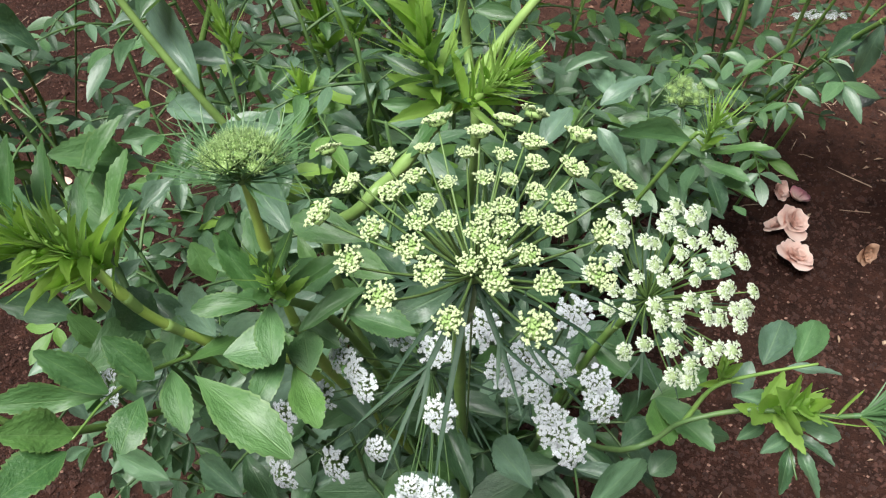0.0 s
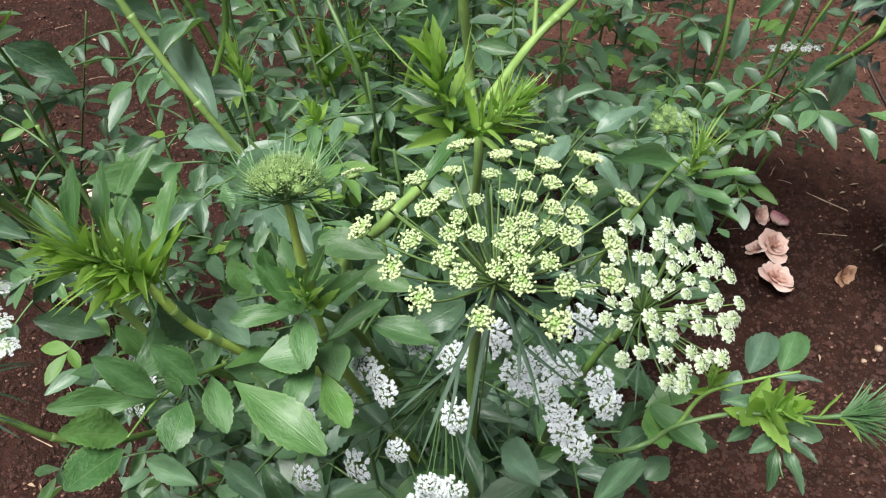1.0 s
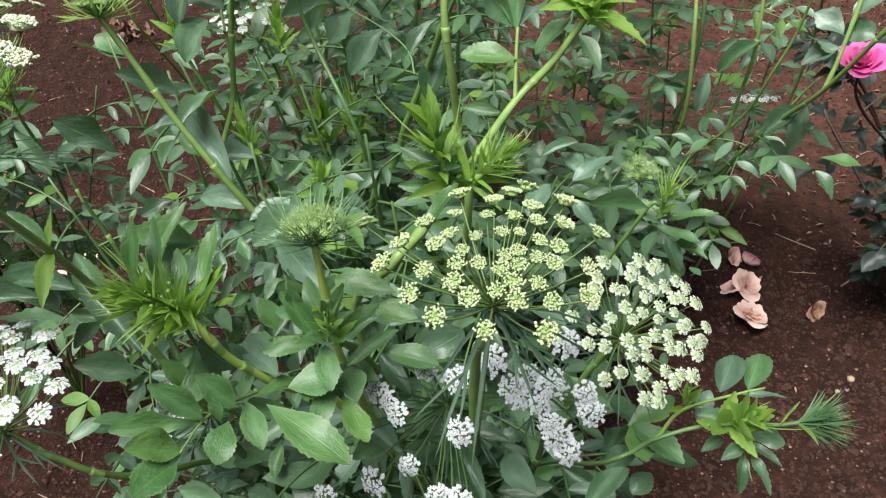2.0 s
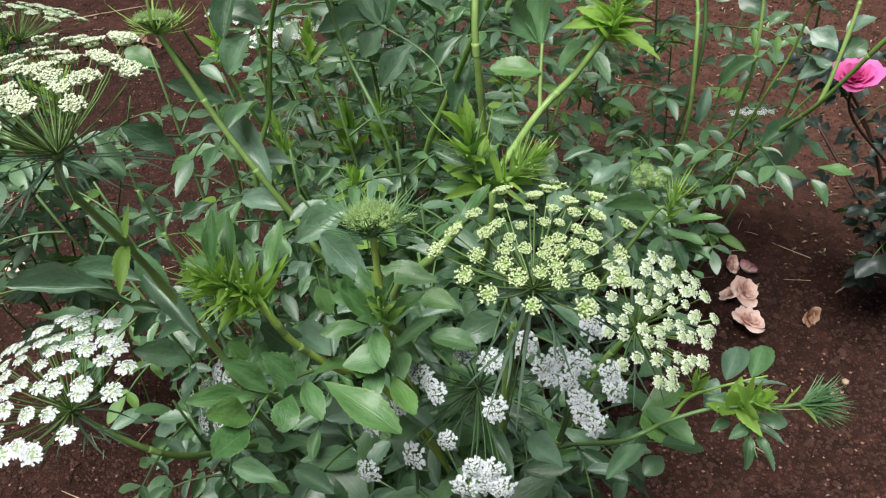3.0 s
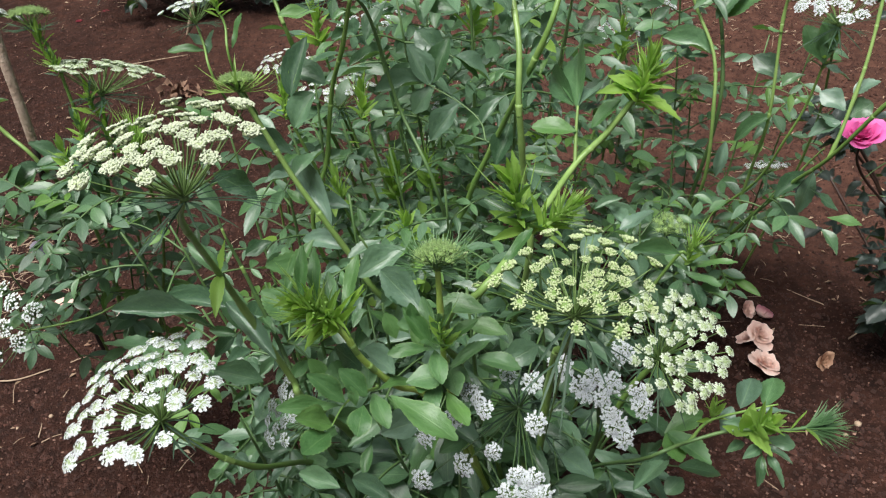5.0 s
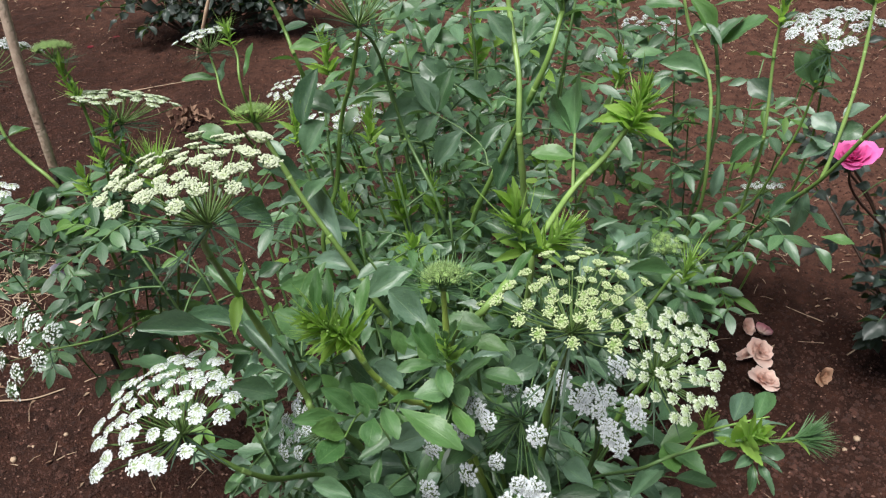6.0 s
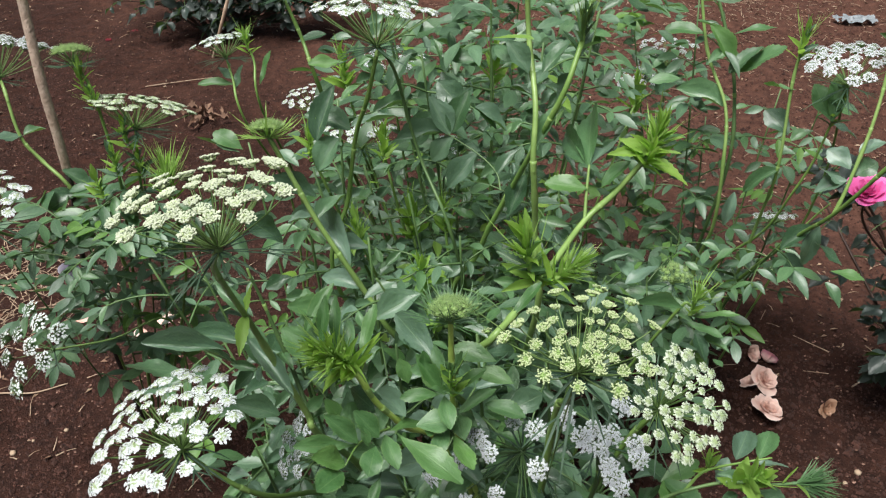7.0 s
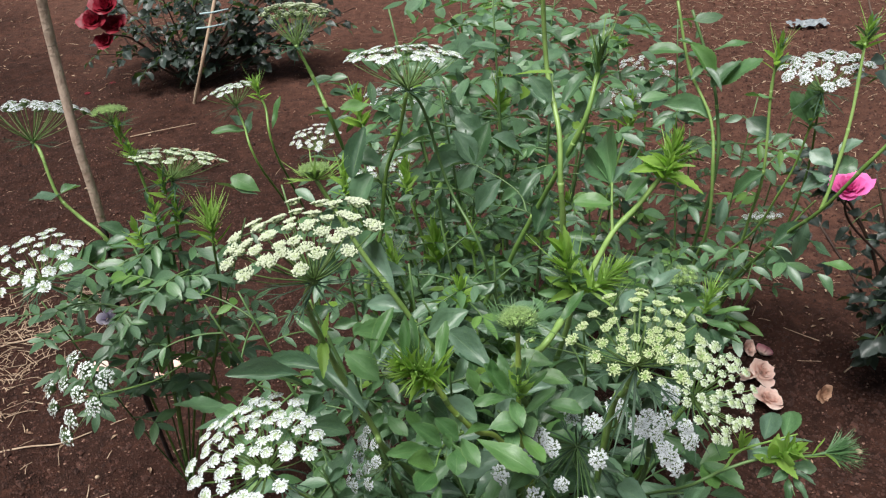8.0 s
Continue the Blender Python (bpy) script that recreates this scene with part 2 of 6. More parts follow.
def spline(points, steps=6):
    """A smooth line through a few places."""
    p = np.array(points, float)
    if len(p) == 2:
        return [tuple(p[0] + (p[1] - p[0]) * k / steps) for k in range(steps + 1)]
    q = np.vstack([2 * p[0] - p[1], p, 2 * p[-1] - p[-2]])
    line = []
    for i in range(1, len(q) - 2):
        a, b, c, d = q[i - 1], q[i], q[i + 1], q[i + 2]
        for k in range(steps):
            t = k / steps
            line.append(0.5 * (2 * b + (c - a) * t + (2 * a - 5 * b + 4 * c - d) * t * t + (3 * b - a - 3 * c + d) * t ** 3))
    line.append(p[-1])
    return [tuple(x) for x in line]


def tube(mould, line, r0, r1, sides=6, slot=0, swell=None):
    """A tapered tube along a line, closed at its end."""
    pts = [Vector(p) for p in line]
    verts, faces = [], []
    side = None
    for i, p in enumerate(pts):
        d = (pts[min(i + 1, len(pts) - 1)] - pts[max(i - 1, 0)]).normalized()
        if side is None:
            side = d.orthogonal().normalized()
        side = (side - d * side.dot(d)).normalized()
        up = d.cross(side)
        f = i / (len(pts) - 1)
        r = r0 + (r1 - r0) * f
        if swell:
            r *= 1 + swell * max(0, 1 - abs(((f * 3) % 1) - 0.5) * 14)
        for k in range(sides):
            a = 2 * math.pi * k / sides
            verts.append(p + (side * math.cos(a) + up * math.sin(a)) * r)
    for i in range(len(pts) - 1):
        for k in range(sides):
            a, b = i * sides + k, i * sides + (k + 1) % sides
            faces.append((a, b, b + sides, a + sides))
    faces.append(tuple(range((len(pts) - 1) * sides, len(pts) * sides)))
    mould.add(verts, faces, slot, [(0.5, i / len(pts)) for i in range(len(pts)) for _ in range(sides)])


ICO_V = [(0, 0, 1)] + [(0.894 * math.cos(k * 1.2566), 0.894 * math.sin(k * 1.2566), 0.447) for k in range(5)] \
    + [(0.894 * math.cos(k * 1.2566 + 0.6283), 0.894 * math.sin(k * 1.2566 + 0.6283), -0.447) for k in range(5)] + [(0, 0, -1)]
ICO_F = [(0, 1 + k, 1 + (k + 1) % 5) for k in range(5)] + [(1 + k, 6 + k, 1 + (k + 1) % 5) for k in range(5)] \
    + [(1 + (k + 1) % 5, 6 + k, 6 + (k + 1) % 5) for k in range(5)] + [(11, 6 + (k + 1) % 5, 6 + k) for k in range(5)]


def knob(mould, at, r, slot, rng, rough=0.25):
    mould.add([(at[0] + r * x * rng.uniform(1 - rough, 1 + rough), at[1] + r * y * rng.uniform(1 - rough, 1 + rough), at[2] + r * z * rng.uniform(1 - rough, 1 + rough)) for x, y, z in ICO_V], ICO_F, slot)


def leaf_mesh(name, mat, teeth, shape, fold, bend, wavy, seed, depth=0.10, power=0.95, slim=1.0):
    """A toothed blade, one long and one wide: shape is how far along it is widest (0 to 1)."""
    rng = random.Random(seed)
    rows, m = teeth * 2, Mould()
    verts, uvs, faces = [], [], []
    ph = rng.uniform(0, 6)
    twist = rng.uniform(-0.8, 0.8)
    for i in range(rows + 1):
        t = i / rows
        s = t ** (math.log(0.5) / math.log(shape))
        w = 0.5 * math.sin(math.pi * s) ** power if 0 < t < 1 else 0.0
        w = max(w, 0.012)
        tooth = 1 + (depth if i % 2 else -depth * 0.6) * (0.15 if t < 0.3 else 1.0)
        for u in (-1, -0.5, 0, 0.5, 1):
            x = u * w * (tooth if abs(u) == 1 else 1)
            y = t + (0.012 if abs(u) == 1 and i % 2 and t > 0.25 else -0.012 if abs(u) == 1 and 0 < i < rows else 0)
            z = (fold * abs(u) * w * 2 + wavy * math.sin(ph + t * 9 + (u > 0) * 2) * abs(u) * w * 2 + twist * u * w * t) * slim - bend * t * t
            verts.append((x, y, z))
            uvs.append((0.5 + u * 0.5, t))
    for i in range(rows):
        for k in range(4):
            a = i * 5 + k
            faces.append((a, a + 1, a + 6, a + 5))
    m.add(verts, faces, 0, uvs)
    return m.mesh(name, [mat])


BROAD = [leaf_mesh("leaflet", LEAF, n, sh, f, b, w, s, dp, pw, 0.8) for n, sh, f, b, w, s, dp, pw in ((8, 0.50, 0.20, 0.10, 0.05, 1, 0.045, 0.80), (7, 0.54, 0.12, 0.20, 0.07, 2, 0.055, 0.75), (8, 0.47, 0.28, 0.04, 0.05, 3, 0.035, 0.85), (7, 0.58, 0.08, -0.06, 0.08, 4, 0.06, 0.80), (8, 0.50, 0.22, 0.28, 0.05, 5, 0.04, 0.78), (8, 0.45, 0.34, 0.12, 0.06, 6, 0.03, 0.82))]
FRONT = [leaf_mesh("leaflet", LEAF_FRONT, 12, sh, f, b, w, s, 0.060, 0.78, 0.7) for sh, f, b, w, s in ((0.58, 0.14, 0.10, 0.05, 11), (0.62, 0.08, 0.18, 0.06, 12), (0.54, 0.22, 0.05, 0.05, 13), (0.60, 0.10, -0.04, 0.07, 14))]
LANCE = [leaf_mesh("leaflet", YOUNG, 7, 0.40, f, b, w, s, 0.10, 0.85, 0.28) for f, b, w, s in ((0.30, -0.10, 0.05, 21), (0.20, 0.12, 0.06, 22), (0.40, 0.26, 0.04, 23), (0.25, -0.22, 0.05, 24))]
LANCE_DARK = [leaf_mesh("leaflet", LEAF, 8, 0.42, f, b, w, s, 0.14, 0.95, 0.28) for f, b, w, s in ((0.30, 0.10, 0.05, 31), (0.20, 0.2, 0.06, 32), (0.40, -0.06, 0.04, 33))]
ROSELF = [leaf_mesh("leaflet", ROSE_LEAF, 8, 0.46, f, b, w, s, 0.05) for f, b, w, s in ((0.18, 0.12, 0.04, 41), (0.1, 0.25, 0.06, 42), (0.25, 0.05, 0.05, 43))]


MIXED = BROAD + BROAD[:3] + FRONT[:2] + LANCE_DARK[:1]


def blade_pose(base, tip, width, up=(0, 0, 1), roll=0.0):
    """The pose that lays a blade from base to tip, its face towards up."""
    b, t = Vector(base), Vector(tip)
    y = t - b
    n = y.length
    y = y.normalized()
    u = Vector(up)
    z = u - y * u.dot(y)
    z = z.normalized() if z.length > 1e-4 else y.orthogonal().normalized()
    z.rotate(Matrix.Rotation(roll, 3, y))
    x = y.cross(z)
    return Matrix(((x.x * width, y.x * n, z.x * n, b.x), (x.y * width, y.y * n, z.y * n, b.y), (x.z * width, y.z * n, z.z * n, b.z), (0, 0, 0, 1)))


RNG = random.Random(5)


def leaf(parent, base, tip, width, kind=FRONT, up=(0, -0.35, 1), roll=0.0, name="leaflet"):
    return put(name, RNG.choice(kind), parent, blade_pose(base, tip, width, up, roll))


def stem(plant, points, r0, r1, mat=STEM, name="stem", steps=6, sides=8, swell=0.0):
    m = Mould()
    thin = 1.0 if mat in (BARK, CANE) else 0.62
    tube(m, spline(points, steps), r0 * thin, r1 * thin, sides, 0, swell or (0.25 if r0 > 0.0045 else 0))
    line = spline(points, steps)
    if r0 > 0.0045 and len(line) > 14:
        for f in (0.62, 0.80):
            k = int(f * (len(line) - 1))
            a, b = Vector(line[k]), Vector(line[k + 1])
            d = (b - a).normalized()
            r = (r0 + (r1 - r0) * f) * thin
            tube(m, [a - d * 0.006, a - d * 0.002, a + d * 0.002, a + d * 0.005], r * 1.02, r * 1.22, sides, 1)
    return put(name, m.mesh(name, [mat, STEM_PALE]), plant)


OUTLINE = ((0, 0.02), (0.10, 0.20), (0.26, 0.41), (0.44, 0.50), (0.60, 0.47), (0.63, 0.42), (0.76, 0.36), (0.79, 0.30), (0.90, 0.19), (1, 0.02))


def blade(m, at, rng, slot=0):
    """A small toothed leaf of a joined mesh."""
    bend, fold, twist = rng.uniform(-0.1, 0.3), rng.uniform(0.02, 0.3), rng.uniform(-0.3, 0.3)
    verts, uvs = [], []
    for t, w in OUTLINE:
        for u in (-1, 0, 1):
            verts.append(at @ Vector((u * w, t, fold * abs(u) * w + twist * u * w * t - bend * t * t)))
            uvs.append((0.5 + u * 0.5, t))
    m.add(verts, [(i * 3 + j, i * 3 + j + 1, i * 3 + j + 4, i * 3 + j + 3) for i in range(len(OUTLINE) - 1) for j in range(2)], slot, uvs)


def compound(plant, base, heading, rise, length, pairs, size, kind=BROAD, seed=0, ratio=0.39, droop=0.35, mat=STEM_SHADED, joined=False, share=0.15):
    """A compound leaf: a thin stalk with paired leaflets and one at its end."""
    rng = random.Random(seed)
    h = Vector((math.cos(heading), math.sin(heading), 0))
    b = Vector(base)
    line = [b + h * (length * t) + Vector((0, 0, length * (rise * t - droop * t * t))) for t in (0, 0.35, 0.7, 1)]
    line = [Vector(p) for p in spline(line, 4)]
    m = Mould()
    tube(m, line, 0.0016, 0.0008, 4)
    young = rng.random() < share
    stalk = None if joined else put("leaf", m.mesh("leaf", [mat]), plant)

    def add(at):
        if joined:
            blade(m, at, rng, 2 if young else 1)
        else:
            put("leaflet", rng.choice(kind), stalk, at)

    end = line[-1]
    d = (line[-1] - line[-3]).normalized()
    side = d.cross(Vector((0, 0, 1))).normalized()
    add(blade_pose(end, end + d * size * rng.uniform(1, 1.25), size * ratio * rng.uniform(0.9, 1.2), (rng.uniform(-0.5, 0.5), rng.uniform(-0.7, 0.2), 1)))
    for k in range(pairs):
        t = 0.35 + 0.58 * k / max(pairs - 1, 1) if pairs > 1 else 0.6
        p = line[int(t * (len(line) - 1))]
        for s in (-1, 1):
            if rng.random() < 0.06:
                continue
            way = (d * rng.uniform(0.35, 0.8) + side * s + Vector((0, 0, rng.uniform(-0.45, 0.3)))).normalized()
            n = size * rng.uniform(0.75, 1.1)
            add(blade_pose(p, p + way * n, n * ratio * rng.uniform(0.85, 1.15), (rng.uniform(-0.6, 0.6), rng.uniform(-0.8, 0.3), 1)))
    if joined:
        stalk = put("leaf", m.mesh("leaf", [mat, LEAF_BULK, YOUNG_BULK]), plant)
    return stalk


def dress(plant, points, count, length, size, seed, low=0.15, high=0.95, kind=MIXED, pairs=(1, 2, 2, 3), ratio=0.39, joined=False, share=0.15):
    """Leaves set round a stem, one after another."""
    rng = random.Random(seed)
    line = spline(points, 8)
    a = rng.uniform(0, 6)
    for k in range(count):
        t = low + (high - low) * (k + rng.random()) / count
        p = line[min(int(t * (len(line) - 1)), len(line) - 1)]
        a += 2.4 + rng.uniform(-0.5, 0.5)
        n = length * rng.uniform(0.65, 1.2)
        compound(plant, p, a, rng.uniform(0.1, 0.7), n, rng.choice(pairs), size * rng.uniform(0.7, 1.2), kind, rng.randrange(10 ** 6), ratio, joined=joined, share=share)


def shoot(plant, base, way, size, count, seed, spikes=24, spread=0.9, kind=LANCE, ratio=0.26, mat=BRACT_YOUNG, name="shoot", spike_size=1.0):
    """A leafy young shoot: narrow toothed leaflets round a tip, closed in the middle, with thread-like bracts between."""
    rng = random.Random(seed)
    b, d = Vector(base), Vector(way).normalized()
    s = d.orthogonal().normalized()
    u = d.cross(s)
    m = Mould()
    tube(m, [b - d * size * 0.05, b + d * size * 0.3, b + d * size * 0.6], size * 0.05, size * 0.02, 6)
    for k in range(spikes):
        a, e = rng.uniform(0, 6.283), spread * rng.random() ** 0.7
        w = (d + (s * math.cos(a) + u * math.sin(a)) * e).normalized()
        n = size * rng.uniform(0.5, 1.0) * spike_size
        p0 = b + d * size * rng.uniform(0, 0.3)
        ribbon(m, p0, w, n, 0.00022 + size * rng.uniform(0.005, 0.011), rng, curl=rng.uniform(-0.3, 0.1))
    for k in range(spikes // 3):
        a, e = rng.uniform(0, 6.283), rng.random() * 0.22
        knob(m, b + d * size * rng.uniform(0.25, 0.5) + (s * math.cos(a) + u * math.sin(a)) * size * e, size * rng.uniform(0.012, 0.026), 0, rng)
    core = put(name, m.mesh(name, [mat]), plant)
    for k in range(count):
        f = k / count
        a, e = 2.399 * k + rng.uniform(-0.4, 0.4), spread * (0.12 + 1.5 * (1 - f) ** 1.3) * rng.uniform(0.7, 1.25)
        w = (d + (s * math.cos(a) + u * math.sin(a)) * e + Vector((0, 0, rng.uniform(-0.15, 0.25)))).normalized()
        p0 = b + d * size * (-0.3 + 0.85 * f)
        n = size * rng.uniform(0.40, 0.74) * (1 - 0.3 * f)
        put("leaflet", rng.choice(kind), core, blade_pose(p0, p0 + w * n, n * ratio * rng.uniform(0.75, 1.3), d * 1.2 + Vector((rng.uniform(-0.4, 0.4), rng.uniform(-0.5, 0.1), 0.6)), rng.uniform(-0.6, 0.6)))
    return core


def ribbon(mould, base, way, length, width, rng, slot=0, curl=0.1, forked=False):
    """A narrow pointed strip that bends on its way."""
    b, w = Vector(base), Vector(way).normalized()
    s = w.cross(Vector((0, 0, 1)))
    s = s.normalized() if s.length > 0.05 else Vector((1, 0, 0))
    n = s.cross(w)
    verts, faces = [], []
    sway = rng.uniform(-0.22, 0.22)
    for i, (t, f) in enumerate(((0, 0.5), (0.25, 1), (0.5, 0.9), (0.75, 0.7), (1, 0.04))):
        c = b + w * length * t - Vector((0, 0, 1)) * length * curl * t * t + s * length * sway * t * t
        verts += [c - s * width * f, c + n * width * 0.35 * f, c + s * width * f]
    for i in range(4):
        for k in range(2):
            a = i * 3 + k
            faces.append((a, a + 1, a + 4, a + 3))
    mould.add(verts, faces, slot)
    if forked:
        for q in (-1, 1):
            ribbon(mould, b + w * length * 0.5 - Vector((0, 0, 1)) * length * curl * 0.25 + s * length * sway * 0.25, w + s * (q * 0.45 + sway), length * rng.uniform(0.3, 0.5), width * 0.7, rng, slot, curl)


def leaf_mass(plant, clumps, seed):
    """Leaves too deep in the bed to tell apart, joined: each clump is a place, a reach, a count and a leaf size."""
    rng = random.Random(seed)
    m = Mould()
    for c, reach, count, size in clumps:
        for k in range(count):
            p = Vector(c) + Vector([max(-1.5, min(1.5, rng.gauss(0, 1))) * q for q in reach])
            p.z = max(p.z, 0.06)
            n = size * rng.uniform(0.6, 1.25)
            a = rng.uniform(0, 6.283)
            q = p + Vector((math.cos(a), math.sin(a), rng.uniform(-0.6, 0.5))).normalized() * n
            pose_m = blade_pose(p, q, n * rng.uniform(0.34, 0.5), (rng.uniform(-0.7, 0.7), rng.uniform(-0.8, 0.4), 1))
            blade(m, pose_m, rng)
    return tagged(put("foliage", m.mesh("foliage", [LEAF_BULK]), plant), kind="stuff")


# ---------- flower heads ----------
def umbellet_mesh(stage, seed):
    """One small cluster, of radius 1, that faces up: stalks, buds or florets, and thread bracts below."""
    rng = random.Random(seed)
    m = Mould()
    count = {"bud": 30, "opening": 50, "cream": 58, "flower": 74, "pale": 52, "white": 104, "old": 44}[stage]
    lift = {"bud": 0.55, "opening": 0.16, "cream": 0.16, "flower": 0.16, "pale": 0.16, "white": 0.55, "old": 0.6}[stage]
    for k in range(count):
        f = math.sqrt((k + 0.5) / count)
        a = 2.39996 * k + rng.uniform(-0.25, 0.25)
        r = f * rng.uniform(0.86, 1.08)
        if stage == "white":
            a, r = a + rng.uniform(-0.5, 0.5), f * rng.uniform(0.75, 1.2)
        z = lift * (1 - f * f) + rng.uniform(-0.07, 0.07) + (0.12 * f if stage in ("opening", "cream") else 0)
        at = Vector((r * math.cos(a), r * math.sin(a), z))
        if f > 0.7 or stage in ("white", "old"):
            tube(m, [(0, 0, -0.55), tuple(at * 0.6 + Vector((0, 0, -0.22))), tuple(at)], 0.035, 0.03, 3, 0)
        if stage in ("opening", "cream"):
            s = rng.uniform(0.080, 0.122)
            slot = 1 if f > 0.5 or rng.random() < (0.7 if stage == "opening" else 0.85) else 2
            knob(m, at, s, slot, rng)
            for q in range(3 if slot == 1 else 2):
                b = a + rng.uniform(-2, 2)
                knob(m, at + Vector((math.cos(b) * s * 0.9, math.sin(b) * s * 0.9, rng.uniform(-0.02, 0.09))), s * 0.62, slot, rng)
        elif stage == "bud":
            knob(m, at, rng.uniform(0.07, 0.11), 1 if rng.random() < 0.8 else 2, rng)
            for q in range(3):
                ribbon(m, at, (at.x * 0.8 + rng.uniform(-0.5, 0.5), at.y * 0.8 + rng.uniform(-0.5, 0.5), 1), rng.uniform(0.4, 0.95), 0.022, rng, 3, 0.0)
        else:
            big = (1.25 if f > 0.8 else 0.9) * {"flower": 0.135, "pale": 0.165, "white": 0.118, "old": 0.12}[stage]
            tilt = Vector((math.cos(a), math.sin(a), 0)) * f * 0.5 + Vector((rng.uniform(-0.25, 0.25), rng.uniform(-0.25, 0.25), 1))
            if stage == "pale" and f < 0.66:
                knob(m, at - Vector((0, 0, 0.06)), rng.uniform(0.08, 0.12), 2 if rng.random() < 0.6 else 1, rng)
                continue
            if stage == "flower" and f < 0.4 and rng.random() < 0.5:
                knob(m, at, rng.uniform(0.07, 0.12), 2, rng)
                continue
            floret(m, at, tilt, big * rng.uniform(0.85, 1.2), 1, rng, a, f)
            knob(m, at + Vector((0, 0, 0.02)), big * (0.24 if stage == "flower" else 0.3 if stage == "pale" else 0.28), 2, rng)
    if stage in ("opening", "cream", "pale", "flower", "bud"):
        r = 0.72
        m.add([(x * r, y * r, -0.30 + z * 0.26 + lift * 0.6) for x, y, z in ICO_V], ICO_F, 2)
    for k in range(8):
        a = k * 0.785 + rng.uniform(-0.3, 0.3)
        ribbon(m, (0, 0, -0.5), (math.cos(a), math.sin(a), rng.uniform(0.1, 0.6)), rng.uniform(1.1, 1.75) * (1.5 if stage == "bud" else 0.85), 0.04 if stage == "bud" else 0.03, rng, 3, -0.2 if stage == "bud" else 0.0)
    mats = {"bud": [RAY, BUDGREEN, LIME, BUDBRISTLE], "opening": [RAY, CREAM, LIME, BRACT], "cream": [RAY, IVORY, CREAM, BRACT], "flower": [RAY, WHITE, PALEGREEN, BRACT], "pale": [RAY, PALEWHITE, PALEGREEN, BRACT], "white": [RAY, PURE, WHITE, BRACT], "old": [STEM_SHADED, DRYWHITE, DRYWHITE, STEM_SHADED]}[stage]
    return m.mesh("umbellet", mats)


def floret(mould, at, tilt, r, slot, rng, a, f):
    """Five notched petals, the outward one larger."""
    z = Vector(tilt).normalized()
    x = z.orthogonal().normalized()
    y = z.cross(x)
    out = Vector((math.cos(a), math.sin(a), 0))
    for k in range(5):
        b = 1.2566 * k + rng.uniform(-0.2, 0.2)
        w = x * math.cos(b) + y * math.sin(b)
        n = r * (1 + 0.55 * max(0, w.dot(out)) * f) * rng.uniform(0.85, 1.1)
        s = z.cross(w)
        c = Vector(at)
        mould.add([c, c + w * n * 0.62 - s * n * 0.36 + z * n * 0.18, c + w * n * 0.95 - s * n * 0.22 + z * n * 0.05, c + w * n * 0.78 + z * n * 0.2, c + w * n * 0.95 + s * n * 0.22 + z * n * 0.05, c + w * n * 0.62 + s * n * 0.36 + z * n * 0.18], [(0, 1, 2, 3), (0, 3, 4, 5)], slot)


IVORY = plain_material("ivory_bud", (0.60, 0.67, 0.46), (0.74, 0.79, 0.62), 300, 0.6, 0.2, through_light=0.2, tone=0.1)
PALEWHITE = plain_material("greenish_white_floret", (0.57, 0.65, 0.49), (0.73, 0.79, 0.66), 300, 0.6, 0.2, through_light=0.25, tone=0.1)
UMBELLETS = {s: [umbellet_mesh(s, 50 + 7 * i + len(s)) for i in range(5)] for s in ("bud", "opening", "cream", "flower", "pale", "white", "old")}


